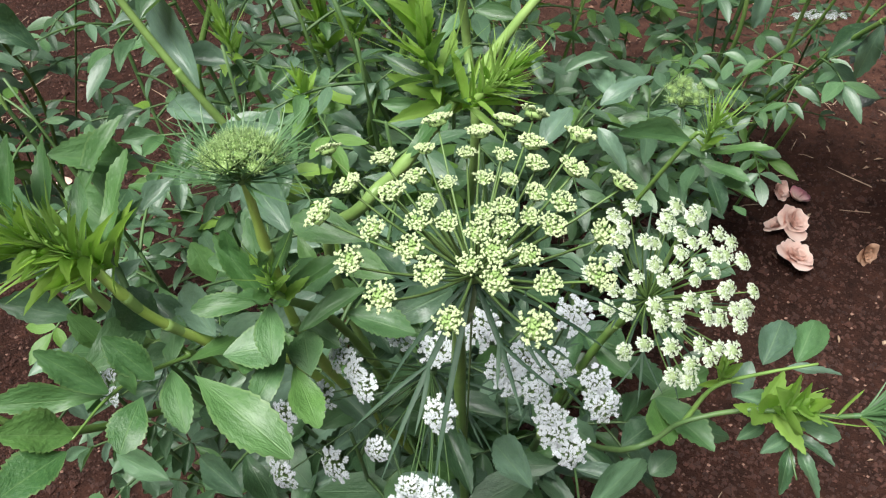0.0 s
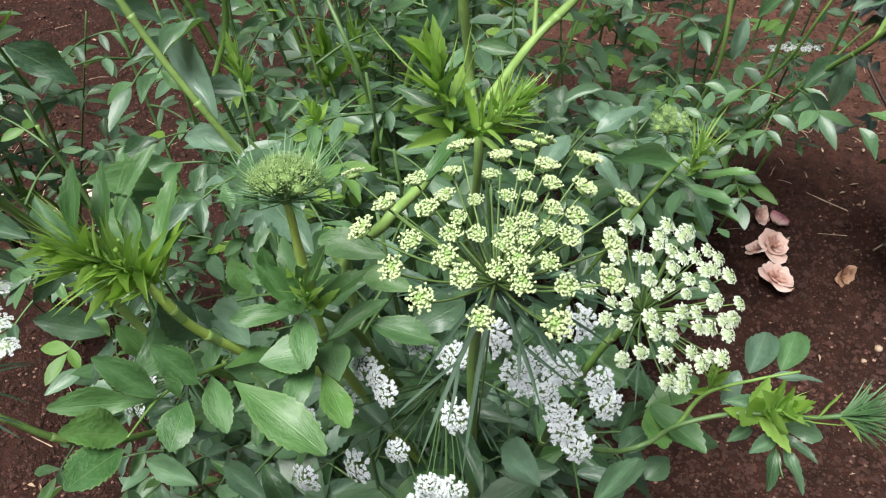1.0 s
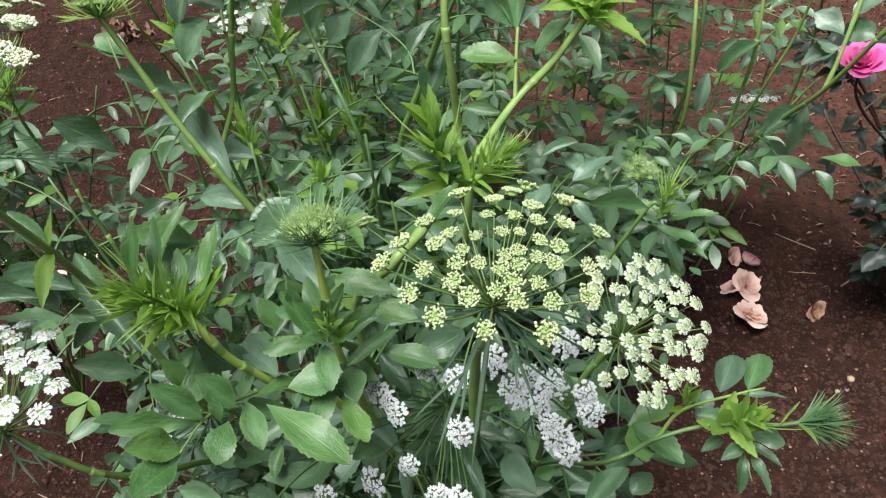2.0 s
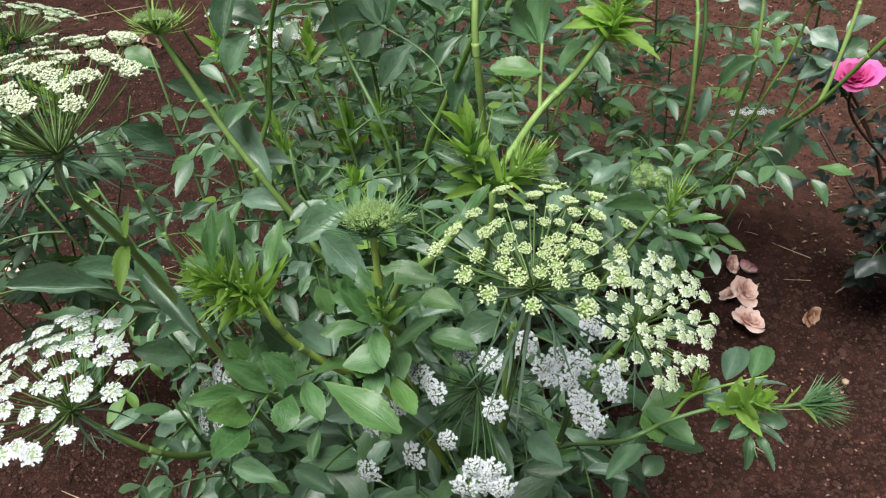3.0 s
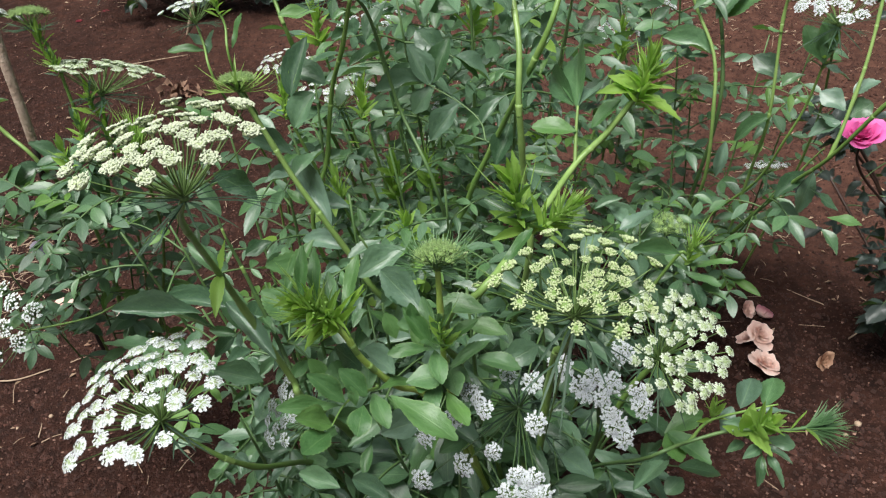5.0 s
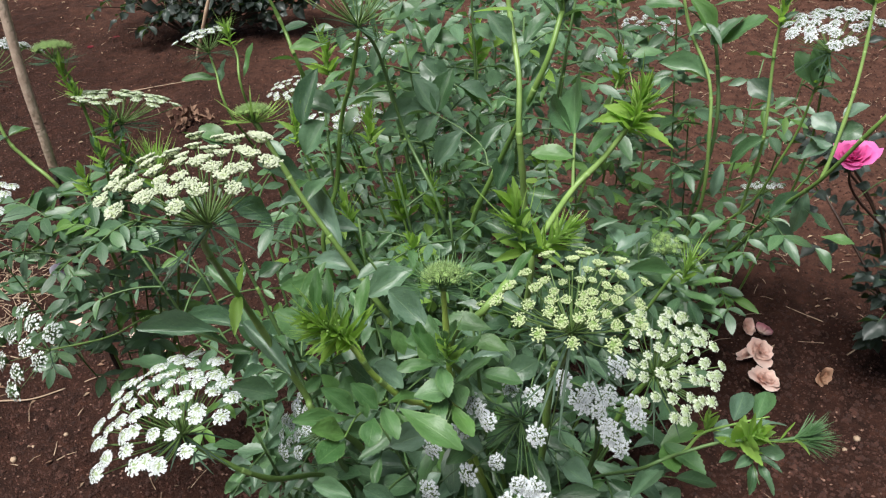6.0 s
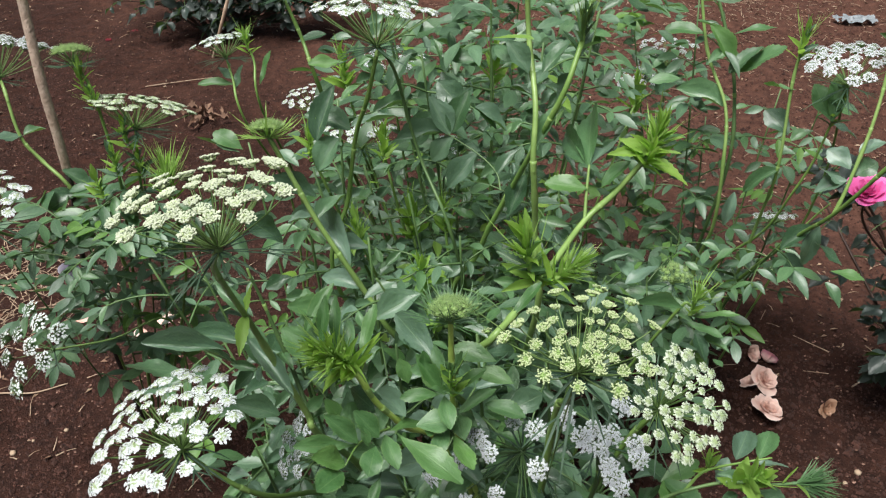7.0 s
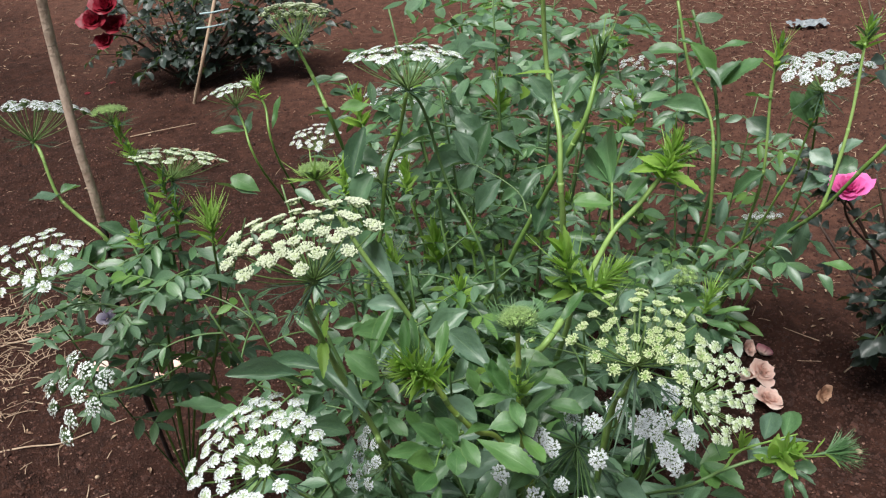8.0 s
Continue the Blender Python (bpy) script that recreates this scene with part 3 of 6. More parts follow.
def umbel(plant, hub, axis, radius, height, dome, count, stage, size, seed, bracts=14, bract_len=0.05, bract_drop=0.2, places=None, keep=1.0, ray_mat=None, spin=0.0, bract_mat=None, rise=(-0.3, 0.25), wide=1.0):
    """A flower head: rays from a hub to its clusters on a shallow dome, bracts under the hub.
    places: (azimuth, distance) of clusters in degrees and hundredths of the radius, where they are not evenly spread."""
    rng = random.Random(seed)
    hub, z = Vector(hub), Vector(axis).normalized()
    x = Vector((1, 0, 0))
    x = (x - z * x.dot(z)).normalized()
    y = z.cross(x)
    m = Mould()
    spots = []
    if places:
        spots = [(radians(a), r / 100) for a, r in places]
    else:
        for k in range(count):
            f = math.sqrt((k + 0.6) / count)
            spots.append((2.39996 * k + spin + rng.uniform(-0.16, 0.16), f * rng.uniform(0.9, 1.08)))
    heads = []
    for a, f in spots:
        if rng.random() > keep:
            continue
        flat = x * math.cos(a) + y * math.sin(a)
        at = hub + flat * radius * f + z * (height + dome * (1 - f * f) + rng.uniform(-0.04, 0.04) * radius)
        mid = hub + (at - hub) * 0.5 + flat * radius * 0.05 * f - z * radius * 0.05 * f
        tube(m, spline([hub, mid, at - z * size * 0.5], 3), 0.0007, 0.0004, 4, 0)
        heads.append((at, (z * (0.9 if stage == "opening" else 1.5) + (at - hub).normalized() * (0.3 if stage == "pale" else 1.0) + Vector((rng.uniform(-0.2, 0.2), rng.uniform(-0.2, 0.2), 0))).normalized(), min(f, 1.0)))
    knob(m, hub, 0.004, 0, rng, 0.1)
    for k in range(bracts):
        a = 6.283 * k / bracts + rng.uniform(-0.2, 0.2)
        flat = x * math.cos(a) + y * math.sin(a)
        ribbon(m, hub - z * 0.002, flat + z * rng.uniform(*rise), bract_len * rng.uniform(0.7, 1.3), (0.0007 + bract_len * 0.010) * wide, rng, 1, bract_drop * rng.uniform(0.3, 1.5), rng.random() < 0.55)
    head = put("umbel", m.mesh("umbel", [ray_mat or RAY, bract_mat or BRACT]), plant)
    for at, n, f in heads:
        s = size * rng.uniform(0.86, 1.12) * (0.55 + 0.52 * f if stage == "opening" else 0.8 + 0.25 * f)
        q = n.to_track_quat("Z", "Y").to_matrix().to_4x4()
        put("umbellet", rng.choice(UMBELLETS[stage]), head, Matrix.Translation(at) @ q @ Matrix.Rotation(rng.uniform(0, 6.28), 4, "Z") @ Matrix.Diagonal((s, s, s, 1)))
    return head

# ---------- the ground: one sheet of red garden soil, out to the horizon ----------
def spread(lo, hi, step, reach):
    mids = list(np.arange(lo, hi + step / 2, step))
    a, b, s = [], [], step
    while not a or abs(a[-1] - lo) < reach:
        s *= 1.45
        a.append((a[-1] if a else lo) - s)
        b.append((b[-1] if b else hi) + s)
    return np.array(a[::-1] + mids + b)


def soil_height(x, y):
    near = max(0.0, 1 - max(abs(x), abs(y - 2)) / 12)
    h = 0.022 * noise.noise((x * 1.7, y * 1.7, 3)) + 0.016 * noise.noise((x * 6, y * 6, 9))
    h += 0.010 * noise.noise((x * 17, y * 17, 1)) + 0.005 * noise.noise((x * 31, y * 31, 5))
    return h * near


gx, gy = spread(-2.3, 2.3, 0.014, 400), spread(0.25, 4.4, 0.014, 400)
gv = [(x, y, soil_height(x, y) if -9 < x < 9 and -8 < y < 12 else 0.0) for y in gy for x in gx]
nx = len(gx)
gf = [(j * nx + i, j * nx + i + 1, (j + 1) * nx + i + 1, (j + 1) * nx + i) for j in range(len(gy) - 1) for i in range(nx - 1)]
ground_mesh = bpy.data.meshes.new("ground")
ground_mesh.from_pydata(gv, [], gf)
ground_mesh.materials.append(SOIL)
ground_mesh.polygons.foreach_set("use_smooth", [True] * len(gf))
ground = tagged(put("ground", ground_mesh), "reddish brown crumbly garden soil with dry litter", "soil", kind="structure")


def litter(name, count, seed, area, maker, mats, label, category):
    rng = random.Random(seed)
    m = Mould()
    for k in range(count):
        x, y = area(rng)
        maker(m, Vector((x, y, soil_height(x, y))), rng)
    return tagged(put(name, m.mesh(name, mats, False)), label, category, kind="stuff")


def clod(m, p, rng):
    s = rng.uniform(0.0014, 0.0046) * (1.9 if rng.random() < 0.06 else 1)
    r = [s * rng.uniform(0.6, 1.4) for _ in range(6)]
    x, y, z = p.x, p.y, p.z + s * 0.3
    m.add([(x + r[0], y + r[5] * 0.3, z), (x, y + r[1], z + r[0] * 0.2), (x - r[2], y, z), (x + r[4] * 0.3, y - r[3], z), (x, y, z + r[4]), (x, y, z - s)], [(0, 1, 4), (1, 2, 4), (2, 3, 4), (3, 0, 4), (1, 0, 5), (2, 1, 5), (3, 2, 5), (0, 3, 5)])


def straw(m, p, rng):
    a, n = rng.uniform(0, 3.14), rng.uniform(0.015, 0.055) * (2 if rng.random() < 0.08 else 1)
    d = Vector((math.cos(a), math.sin(a), rng.uniform(-0.05, 0.12)))
    q = p + Vector((0, 0, 0.004))
    tube(m, [q - d * n / 2, q + Vector((rng.uniform(-0.05, 0.05) * n, rng.uniform(-0.05, 0.05) * n, 0.002)), q + d * n / 2], rng.uniform(0.0006, 0.0014), 0.0005, 4, 0)


def chip(m, p, rng):
    a, s = rng.uniform(0, 6.28), rng.uniform(0.003, 0.010)
    ux, uy = Vector((math.cos(a), math.sin(a), rng.uniform(-0.3, 0.3))), Vector((-math.sin(a), math.cos(a), rng.uniform(-0.2, 0.4)))
    q = p + Vector((0, 0, 0.005))
    m.add([q - ux * s, q - uy * s * 0.3 + Vector((0, 0, 0.002)), q + ux * s, q + uy * s * rng.uniform(0.2, 0.5) + Vector((0, 0, 0.003)), q + Vector((0, 0, -0.002))], [(0, 1, 4), (1, 2, 4), (2, 3, 4), (3, 0, 4)])


def near_area(rng):
    y = 0.55 + 2.9 * rng.random() ** 1.5
    return rng.uniform(-0.75 - 0.35 * y, 0.8 + 0.4 * y), y


def far_area(rng):
    while True:
        x, y = rng.uniform(-2.6, 2.8), rng.uniform(0.7, 4.8)
        if rng.random() < 0.12 + 0.5 * (x > 0.3 and y > 1.4) + 0.3 * (y > 3.3) + 0.3 * (-1.2 < x < -0.5 and y < 1.8):
            return x, y


litter("soil_crumbs", 70000, 3, near_area, clod, [CLOD], "loose crumbs and small clods of red soil", "soil")
litter("straw_litter", 1500, 4, far_area, straw, [STRAW], "scattered dry straw and twigs on the soil", "straw")
def speck(m, p, rng):
    s = rng.uniform(0.0012, 0.0034)
    x, y, z = p.x, p.y, p.z + s
    m.add([(x + s * rng.uniform(0.7, 1.6), y, z), (x, y + s * rng.uniform(0.7, 1.4), z), (x - s, y, z), (x, y - s, z), (x, y, z + s * 0.8), (x, y, z - s)], [(0, 1, 4), (1, 2, 4), (2, 3, 4), (3, 0, 4), (1, 0, 5), (2, 1, 5), (3, 2, 5), (0, 3, 5)])


litter("pale_crumbs", 5200, 7, near_area, speck, [CRUMB], "small dry pale crumbs scattered on dark soil", "soil")
litter("leaf_litter", 1600, 5, far_area, chip, [DRYLEAF], "dry brown leaf scraps on the soil", "dead leaves")
litter("pale_chips", 2000, 6, far_area, chip, [STRAW], "small pale chips and faded petals on the soil", "litter")

# ---------- the front flowering plant ----------
front = thing("flowering_plant", (0.09, 0.60, 0), "tall branching umbellifer with lime-white flower heads and toothed green leaves", "plant")
FB = (0.09, 0.60, 0.0)
AHUB = (0.1010, 0.3519, 0.8876)
stem(front, [FB, (0.085, 0.50, 0.35), (0.0912, 0.3958, 0.7786), (0.0972, 0.3678, 0.8456), AHUB], 0.006, 0.0036, STEM)
umbel(front, AHUB, (0.02, -0.05, 1), 0.055, 0.0304, 0.014, 48, "opening", 0.0056, 21, bracts=15, bract_len=0.058, bract_drop=0.3, rise=(-0.4, 0.1), wide=0.95, places=[
    (107, 363), (94, 1469), (106, 96), (77, 98), (75, 174), (49, 108), (123, 243), (87, 57), (55, 63), (143, 73), (125, 55), (99, 31),
    (61, 37), (31, 44), (27, 70), (21, 102), (167, 81), (180, 49), (158, 40), (169, 16), (38, 8), (16, 22), (352, 37), (355, 53),
    (179, 96), (203, 64), (199, 29), (217, 40), (322, 23), (326, 40), (330, 53), (344, 79), (211, 83), (232, 58), (243, 33), (286, 24),
    (304, 32), (274, 36), (286, 47), (268, 52), (306, 54), (249, 64), (282, 66), (304, 75), (326, 88), (234, 86), (262, 86), (292, 94),
])
# bud head
BUD = (0.0106, 0.3911, 0.9015)
stem(front, [FB, (0.06, 0.54, 0.40), (BUD[0] + 0.006, BUD[1] + 0.03, BUD[2] - 0.16), (BUD[0] + 0.001, BUD[1] + 0.006, BUD[2] - 0.06), BUD], 0.005, 0.0032, STEM_YOUNG)
umbel(front, BUD, (0.0, 0.30, 0.95), 0.0135, 0.008, 0.007, 22, "bud", 0.0046, 22, bracts=74, bract_len=0.034, bract_drop=-0.1, rise=(-0.1, 1.0), wide=0.45, bract_mat=BRACT_MID)
# whitening head beside it
VHUB = (0.203, 0.499, 0.708)
stem(front, [FB, (0.13, 0.56, 0.4), (0.175, 0.51, 0.64), VHUB], 0.006, 0.004, STEM)
umbel(front, VHUB, (0.34, -0.42, 0.83), 0.055, 0.032, 0.014, 58, "pale", 0.0050, 23, bracts=14, bract_len=0.05)
# open white heads low under the leaves
XHUB = (0.072, 0.44, 0.711)
stem(front, [FB, (0.085, 0.54, 0.4), (0.08, 0.47, 0.62), XHUB], 0.005, 0.0034, STEM_SHADED)
umbel(front, XHUB, (-0.35, -0.75, 0.62), 0.066, 0.055, 0.010, 12, "white", 0.0084, 24, bracts=12, bract_len=0.045, ray_mat=STEM_SHADED, places=[
    (137, 46), (135, 30), (145, 15), (183, 53), (196, 99), (234, 73), (262, 42), (351, 49), (71, 55), (37, 98), (42, 62), (294, 81), (218, 137),
    (289, 72), (301, 84), (290, 94), (277, 90), (299, 104)
])
YHUB = (0.133, 0.408, 0.757)
stem(front, [FB, (0.12, 0.53, 0.4), (0.14, 0.44, 0.66), YHUB], 0.005, 0.0034, STEM_SHADED)
umbel(front, YHUB, (0.05, -0.75, 0.62), 0.042, 0.045, 0.008, 12, "white", 0.0086, 25, bracts=10, bract_len=0.045, ray_mat=STEM_SHADED, places=[
    (152, 62), (125, 53), (161, 49), (94, 32), (159, 20), (255, 21), (274, 40), (287, 67), (19, 48), (350, 53), (76, 88)
])
# leafy shoot on a bent stalk
PS = (-0.0677, 0.3887, 0.8584)
stem(front, [FB, (0.07, 0.53, 0.4), (0.0048, 0.4371, 0.7098), (-0.0264, 0.4092, 0.7697), (-0.0394, 0.3961, 0.7985), (-0.0494, 0.3880, 0.8217), (-0.0566, 0.3845, 0.8429), PS], 0.0046, 0.0036, STEM_YOUNG)
shoot(front, PS, (-0.50, -0.40, 0.76), 0.060, 66, 31, spikes=70, spread=1.0, ratio=0.095, spike_size=0.8)
# shoot in the middle
RS = (0.010, 0.392, 0.832)
stem(front, [FB, (0.07, 0.53, 0.45), (0.03, 0.44, 0.74), RS], 0.005, 0.0035, STEM)
shoot(front, RS, (0.0, -0.15, 1), 0.036, 12, 32, spikes=10, spread=1.0, kind=FRONT + LANCE[:2], ratio=0.32)
# upper shoots and the long side branch
EL = (0.042, 0.455, 0.824)
stem(front, [FB, (0.04, 0.56, 0.42), (0.0079, 0.5054, 0.7262), (0.0412, 0.4675, 0.8170), (0.0600, 0.4921, 0.8232), (0.0963, 0.5421, 0.8430), (0.131, 0.60, 0.856), (0.1595, 0.6120, 0.8810), (0.1864, 0.6123, 0.9222)], 0.0062, 0.0042, STEM_PALE, steps=5)
shoot(front, (0.1864, 0.6123, 0.9222), (0.28, 0.1, 1), 0.052, 64, 33, spikes=16, spread=1.5, ratio=0.16)
stem(front, [(0.131, 0.60, 0.856), (0.1326, 0.6167, 0.8778), (0.1349, 0.6319, 0.8989)], 0.0030, 0.0020, STEM_PALE)
shoot(front, (0.078, 0.534, 0.842), (-0.2, -0.05, 1), 0.066, 36, 34, spikes=10, spread=1.6, ratio=0.23, kind=LANCE + FRONT[:2] + LANCE_DARK[:1])
shoot(front, (0.101, 0.516, 0.850), (0.75, -0.1, 0.75), 0.048, 30, 35, ratio=0.12, spikes=70, spread=1.1, spike_size=0.8)
# side branch close over the ground
stem(front, [FB, (0.13, 0.55, 0.45), (0.1806, 0.4062, 0.6839), (0.2219, 0.4363, 0.6681), (0.2583, 0.4363, 0.6814), (0.2950, 0.4242, 0.6938), (0.3096, 0.4196, 0.7012)], 0.0030, 0.0024, STEM_SHADED)
shoot(front, (0.3096, 0.4196, 0.7012), (1, -0.05, 0.15), 0.036, 3, 36, ratio=0.09, spikes=170, spread=1.1, spike_size=0.95, mat=BRACT_MID)
shoot(front, (0.2714, 0.4341, 0.6849), (0.3, -0.35, 0.6), 0.048, 24, 37, spikes=6, spread=1.3, ratio=0.38)
stem(front, [(0.2219, 0.4363, 0.6681), (0.2495, 0.4723, 0.6545), (0.2863, 0.4853, 0.6529), (0.3176, 0.4895, 0.6567)], 0.0028, 0.0014, STEM)
shoot(front, (0.2558, 0.4814, 0.6512), (0.0, -0.1, 1), 0.034, 12, 38, spikes=6, spread=1.0)
leaf(front, (-0.0583, 0.3500, 0.8136), (-0.0810, 0.3507, 0.8419), 0.0138)
leaf(front, (-0.0649, 0.3273, 0.8154), (-0.0840, 0.3132, 0.8386), 0.0170)
leaf(front, (-0.0648, 0.3190, 0.8168), (-0.0779, 0.2929, 0.8292), 0.0204)
leaf(front, (-0.0607, 0.3515, 0.8093), (-0.1049, 0.3373, 0.8205), 0.0117)
leaf(front, (-0.0454, 0.3523, 0.8085), (-0.0477, 0.3249, 0.8111), 0.0174)
leaf(front, (-0.0416, 0.3754, 0.7969), (-0.0285, 0.3439, 0.7951), 0.0145)
leaf(front, (-0.0284, 0.3699, 0.8001), (0.0192, 0.3310, 0.8010), 0.0224)
leaf(front, (-0.0748, 0.3866, 0.7953), (-0.0877, 0.3892, 0.8195), 0.0122)
leaf(front, (-0.0693, 0.3939, 0.7842), (-0.0736, 0.4069, 0.8114), 0.0175, BROAD)
leaf(front, (-0.0027, 0.3957, 0.7968), (-0.0066, 0.3713, 0.7990), 0.0122)
leaf(front, (0.0088, 0.3936, 0.7914), (-0.0008, 0.3598, 0.7952), 0.0136)
leaf(front, (0.0122, 0.3870, 0.7853), (0.0292, 0.3532, 0.7822), 0.0154)
leaf(front, (0.0049, 0.4178, 0.7858), (0.0314, 0.4036, 0.7803), 0.0142)
leaf(front, (-0.0389, 0.3856, 0.7900), (-0.0130, 0.4082, 0.7839), 0.0120)
leaf(front, (-0.0449, 0.3929, 0.7849), (-0.0604, 0.3804, 0.7965), 0.0113, BROAD)
leaf(front, (-0.0519, 0.3573, 0.8020), (-0.0541, 0.3594, 0.8181), 0.0078)
leaf(front, (-0.0461, 0.3818, 0.7904), (-0.0468, 0.4075, 0.7976), 0.0144)
leaf(front, (-0.0436, 0.4086, 0.7832), (-0.0706, 0.4239, 0.7957), 0.0150, BROAD)
leaf(front, (-0.0029, 0.4142, 0.8269), (-0.0195, 0.4063, 0.8407), 0.0110)
leaf(front, (-0.0087, 0.4049, 0.8347), (-0.0117, 0.4096, 0.8554), 0.0089)
leaf(front, (0.0010, 0.4059, 0.8318), (0.0108, 0.4171, 0.8391), 0.0098)
leaf(front, (-0.0244, 0.4110, 0.8185), (-0.0310, 0.4152, 0.8402), 0.0129)
leaf(front, (-0.0647, 0.3902, 0.8657), (-0.0686, 0.4077, 0.8875), 0.0091)
leaf(front, (-0.0587, 0.3906, 0.8620), (-0.0479, 0.4225, 0.8903), 0.0122)
leaf(front, (-0.0583, 0.3946, 0.8580), (-0.0456, 0.4101, 0.8742), 0.0079)
leaf(front, (-0.0761, 0.3862, 0.8697), (-0.0765, 0.4058, 0.9094), 0.0096)
leaf(front, (-0.0836, 0.3784, 0.8839), (-0.0814, 0.3953, 0.9190), 0.0095)
leaf(front, (0.0377, 0.4353, 0.7656), (0.0715, 0.4247, 0.7647), 0.0153)
leaf(front, (0.0139, 0.4415, 0.7766), (-0.0088, 0.4267, 0.7708), 0.0153, BROAD)
leaf(front, (0.0298, 0.4616, 0.7773), (-0.0082, 0.4564, 0.7692), 0.0144, BROAD)
leaf(front, (0.1740, 0.5849, 0.7929), (0.2042, 0.5927, 0.8118), 0.0177, BROAD)
leaf(front, (0.1728, 0.5769, 0.7819), (0.1897, 0.5511, 0.7695), 0.0158, BROAD)
leaf(front, (0.1529, 0.6067, 0.8030), (0.1793, 0.6099, 0.8127), 0.0105, BROAD)
leaf(front, (0.2424, 0.6095, 0.7439), (0.1894, 0.5894, 0.7686), 0.0135)
leaf(front, (0.1796, 0.5939, 0.7894), (0.1786, 0.6144, 0.8010), 0.0112, BROAD)
leaf(front, (0.1381, 0.5641, 0.7771), (0.1559, 0.5879, 0.7939), 0.0179, BROAD)
leaf(front, (0.2885, 0.5012, 0.6398), (0.3084, 0.5356, 0.6486), 0.0226, BROAD)
leaf(front, (0.3119, 0.5044, 0.6384), (0.3315, 0.5375, 0.6466), 0.0216, BROAD)
leaf(front, (0.3057, 0.5032, 0.6349), (0.3384, 0.4941, 0.6425), 0.0104, BROAD)
leaf(front, (0.2817, 0.5042, 0.6396), (0.2679, 0.4821, 0.6314), 0.0158, BROAD)
leaf(front, (0.2107, 0.4746, 0.6359), (0.2471, 0.4877, 0.6546), 0.0228)
leaf(front, (0.2125, 0.4750, 0.6366), (0.2183, 0.4377, 0.6375), 0.0215)
leaf(front, (0.2143, 0.4754, 0.6373), (0.2444, 0.4339, 0.6418), 0.0228)
leaf(front, (0.1946, 0.4616, 0.6000), (0.2191, 0.4795, 0.6042), 0.0202, BROAD)
leaf(front, (0.2795, 0.4447, 0.6729), (0.2525, 0.4485, 0.6787), 0.0112, BROAD)
leaf(front, (0.2866, 0.4367, 0.6702), (0.3070, 0.4183, 0.6794), 0.0105, BROAD)
leaf(front, (0.2803, 0.4192, 0.6689), (0.2717, 0.3935, 0.6626), 0.0110, BROAD)
leaf(front, (0.2847, 0.4190, 0.6705), (0.2907, 0.3891, 0.6673), 0.0116, BROAD)
leaf(front, (0.2809, 0.4245, 0.6725), (0.2621, 0.4137, 0.6712), 0.0103, BROAD)
leaf(front, (0.2830, 0.4247, 0.6735), (0.2992, 0.4025, 0.6787), 0.0103, BROAD)
leaf(front, (0.2705, 0.4374, 0.6646), (0.2525, 0.4270, 0.6642), 0.0093, BROAD)
leaf(front, (0.2824, 0.4415, 0.6718), (0.2612, 0.4377, 0.6741), 0.0099, BROAD)
leaf(front, (0.2174, 0.4595, 0.5674), (0.2351, 0.4713, 0.5782), 0.0194, BROAD)
leaf(front, (-0.0400, 0.3885, 0.6552), (-0.0763, 0.4156, 0.6598), 0.0167, BROAD)
leaf(front, (-0.0805, 0.3898, 0.6709), (-0.1187, 0.4065, 0.6735), 0.0149, BROAD)
leaf(front, (0.1464, 0.6162, 0.8845), (0.1708, 0.6204, 0.9099), 0.0165)
leaf(front, (0.1333, 0.6163, 0.8812), (0.0929, 0.6192, 0.8883), 0.0211)
leaf(front, (0.1842, 0.6095, 0.9160), (0.2192, 0.5868, 0.9115), 0.0162, LANCE)
leaf(front, (0.1865, 0.6116, 0.9208), (0.1617, 0.6147, 0.9393), 0.0135, LANCE)
leaf(front, (0.1865, 0.6116, 0.9208), (0.1496, 0.6111, 0.9283), 0.0117, LANCE)
leaf(front, (0.0600, 0.4928, 0.8240), (0.0867, 0.5100, 0.8487), 0.0126)
leaf(front, (0.0021, 0.3980, 0.8217), (-0.0168, 0.4092, 0.8514), 0.0125)
leaf(front, (0.0034, 0.3986, 0.8222), (-0.0020, 0.4138, 0.8556), 0.0111)
leaf(front, (0.0050, 0.3986, 0.8222), (0.0195, 0.4124, 0.8530), 0.0104)
leaf(front, (0.0066, 0.3975, 0.8209), (0.0384, 0.4109, 0.8356), 0.0132)
leaf(front, (0.0017, 0.3969, 0.8205), (-0.0278, 0.3880, 0.8284), 0.0111)
leaf(front, (0.0050, 0.3964, 0.8197), (0.0108, 0.3659, 0.8165), 0.0139)
leaf(front, (0.0160, 0.3942, 0.8023), (0.0469, 0.4158, 0.8111), 0.0120)
leaf(front, (0.0218, 0.3797, 0.7875), (0.0158, 0.4014, 0.7954), 0.0177)
leaf(front, (0.0372, 0.4069, 0.8012), (0.0707, 0.3998, 0.7955), 0.0172)
leaf(front, (-0.0516, 0.3989, 0.7996), (-0.0707, 0.4012, 0.8207), 0.0215, BROAD)
leaf(front, (-0.0167, 0.3793, 0.8034), (0.0120, 0.3841, 0.8064), 0.0209)
leaf(front, (-0.0265, 0.3975, 0.7944), (-0.0538, 0.4280, 0.8017), 0.0179, BROAD)
leaf(front, (-0.0812, 0.3675, 0.8027), (-0.0599, 0.3982, 0.8004), 0.0174, BROAD)
leaf(front, (-0.0441, 0.3637, 0.8056), (-0.0623, 0.3689, 0.8287), 0.0151)
leaf(front, (-0.0160, 0.5558, 0.7619), (-0.0464, 0.5669, 0.7803), 0.0217, BROAD)
leaf(front, (-0.0138, 0.4981, 0.7700), (-0.0383, 0.5232, 0.7879), 0.0204, BROAD)
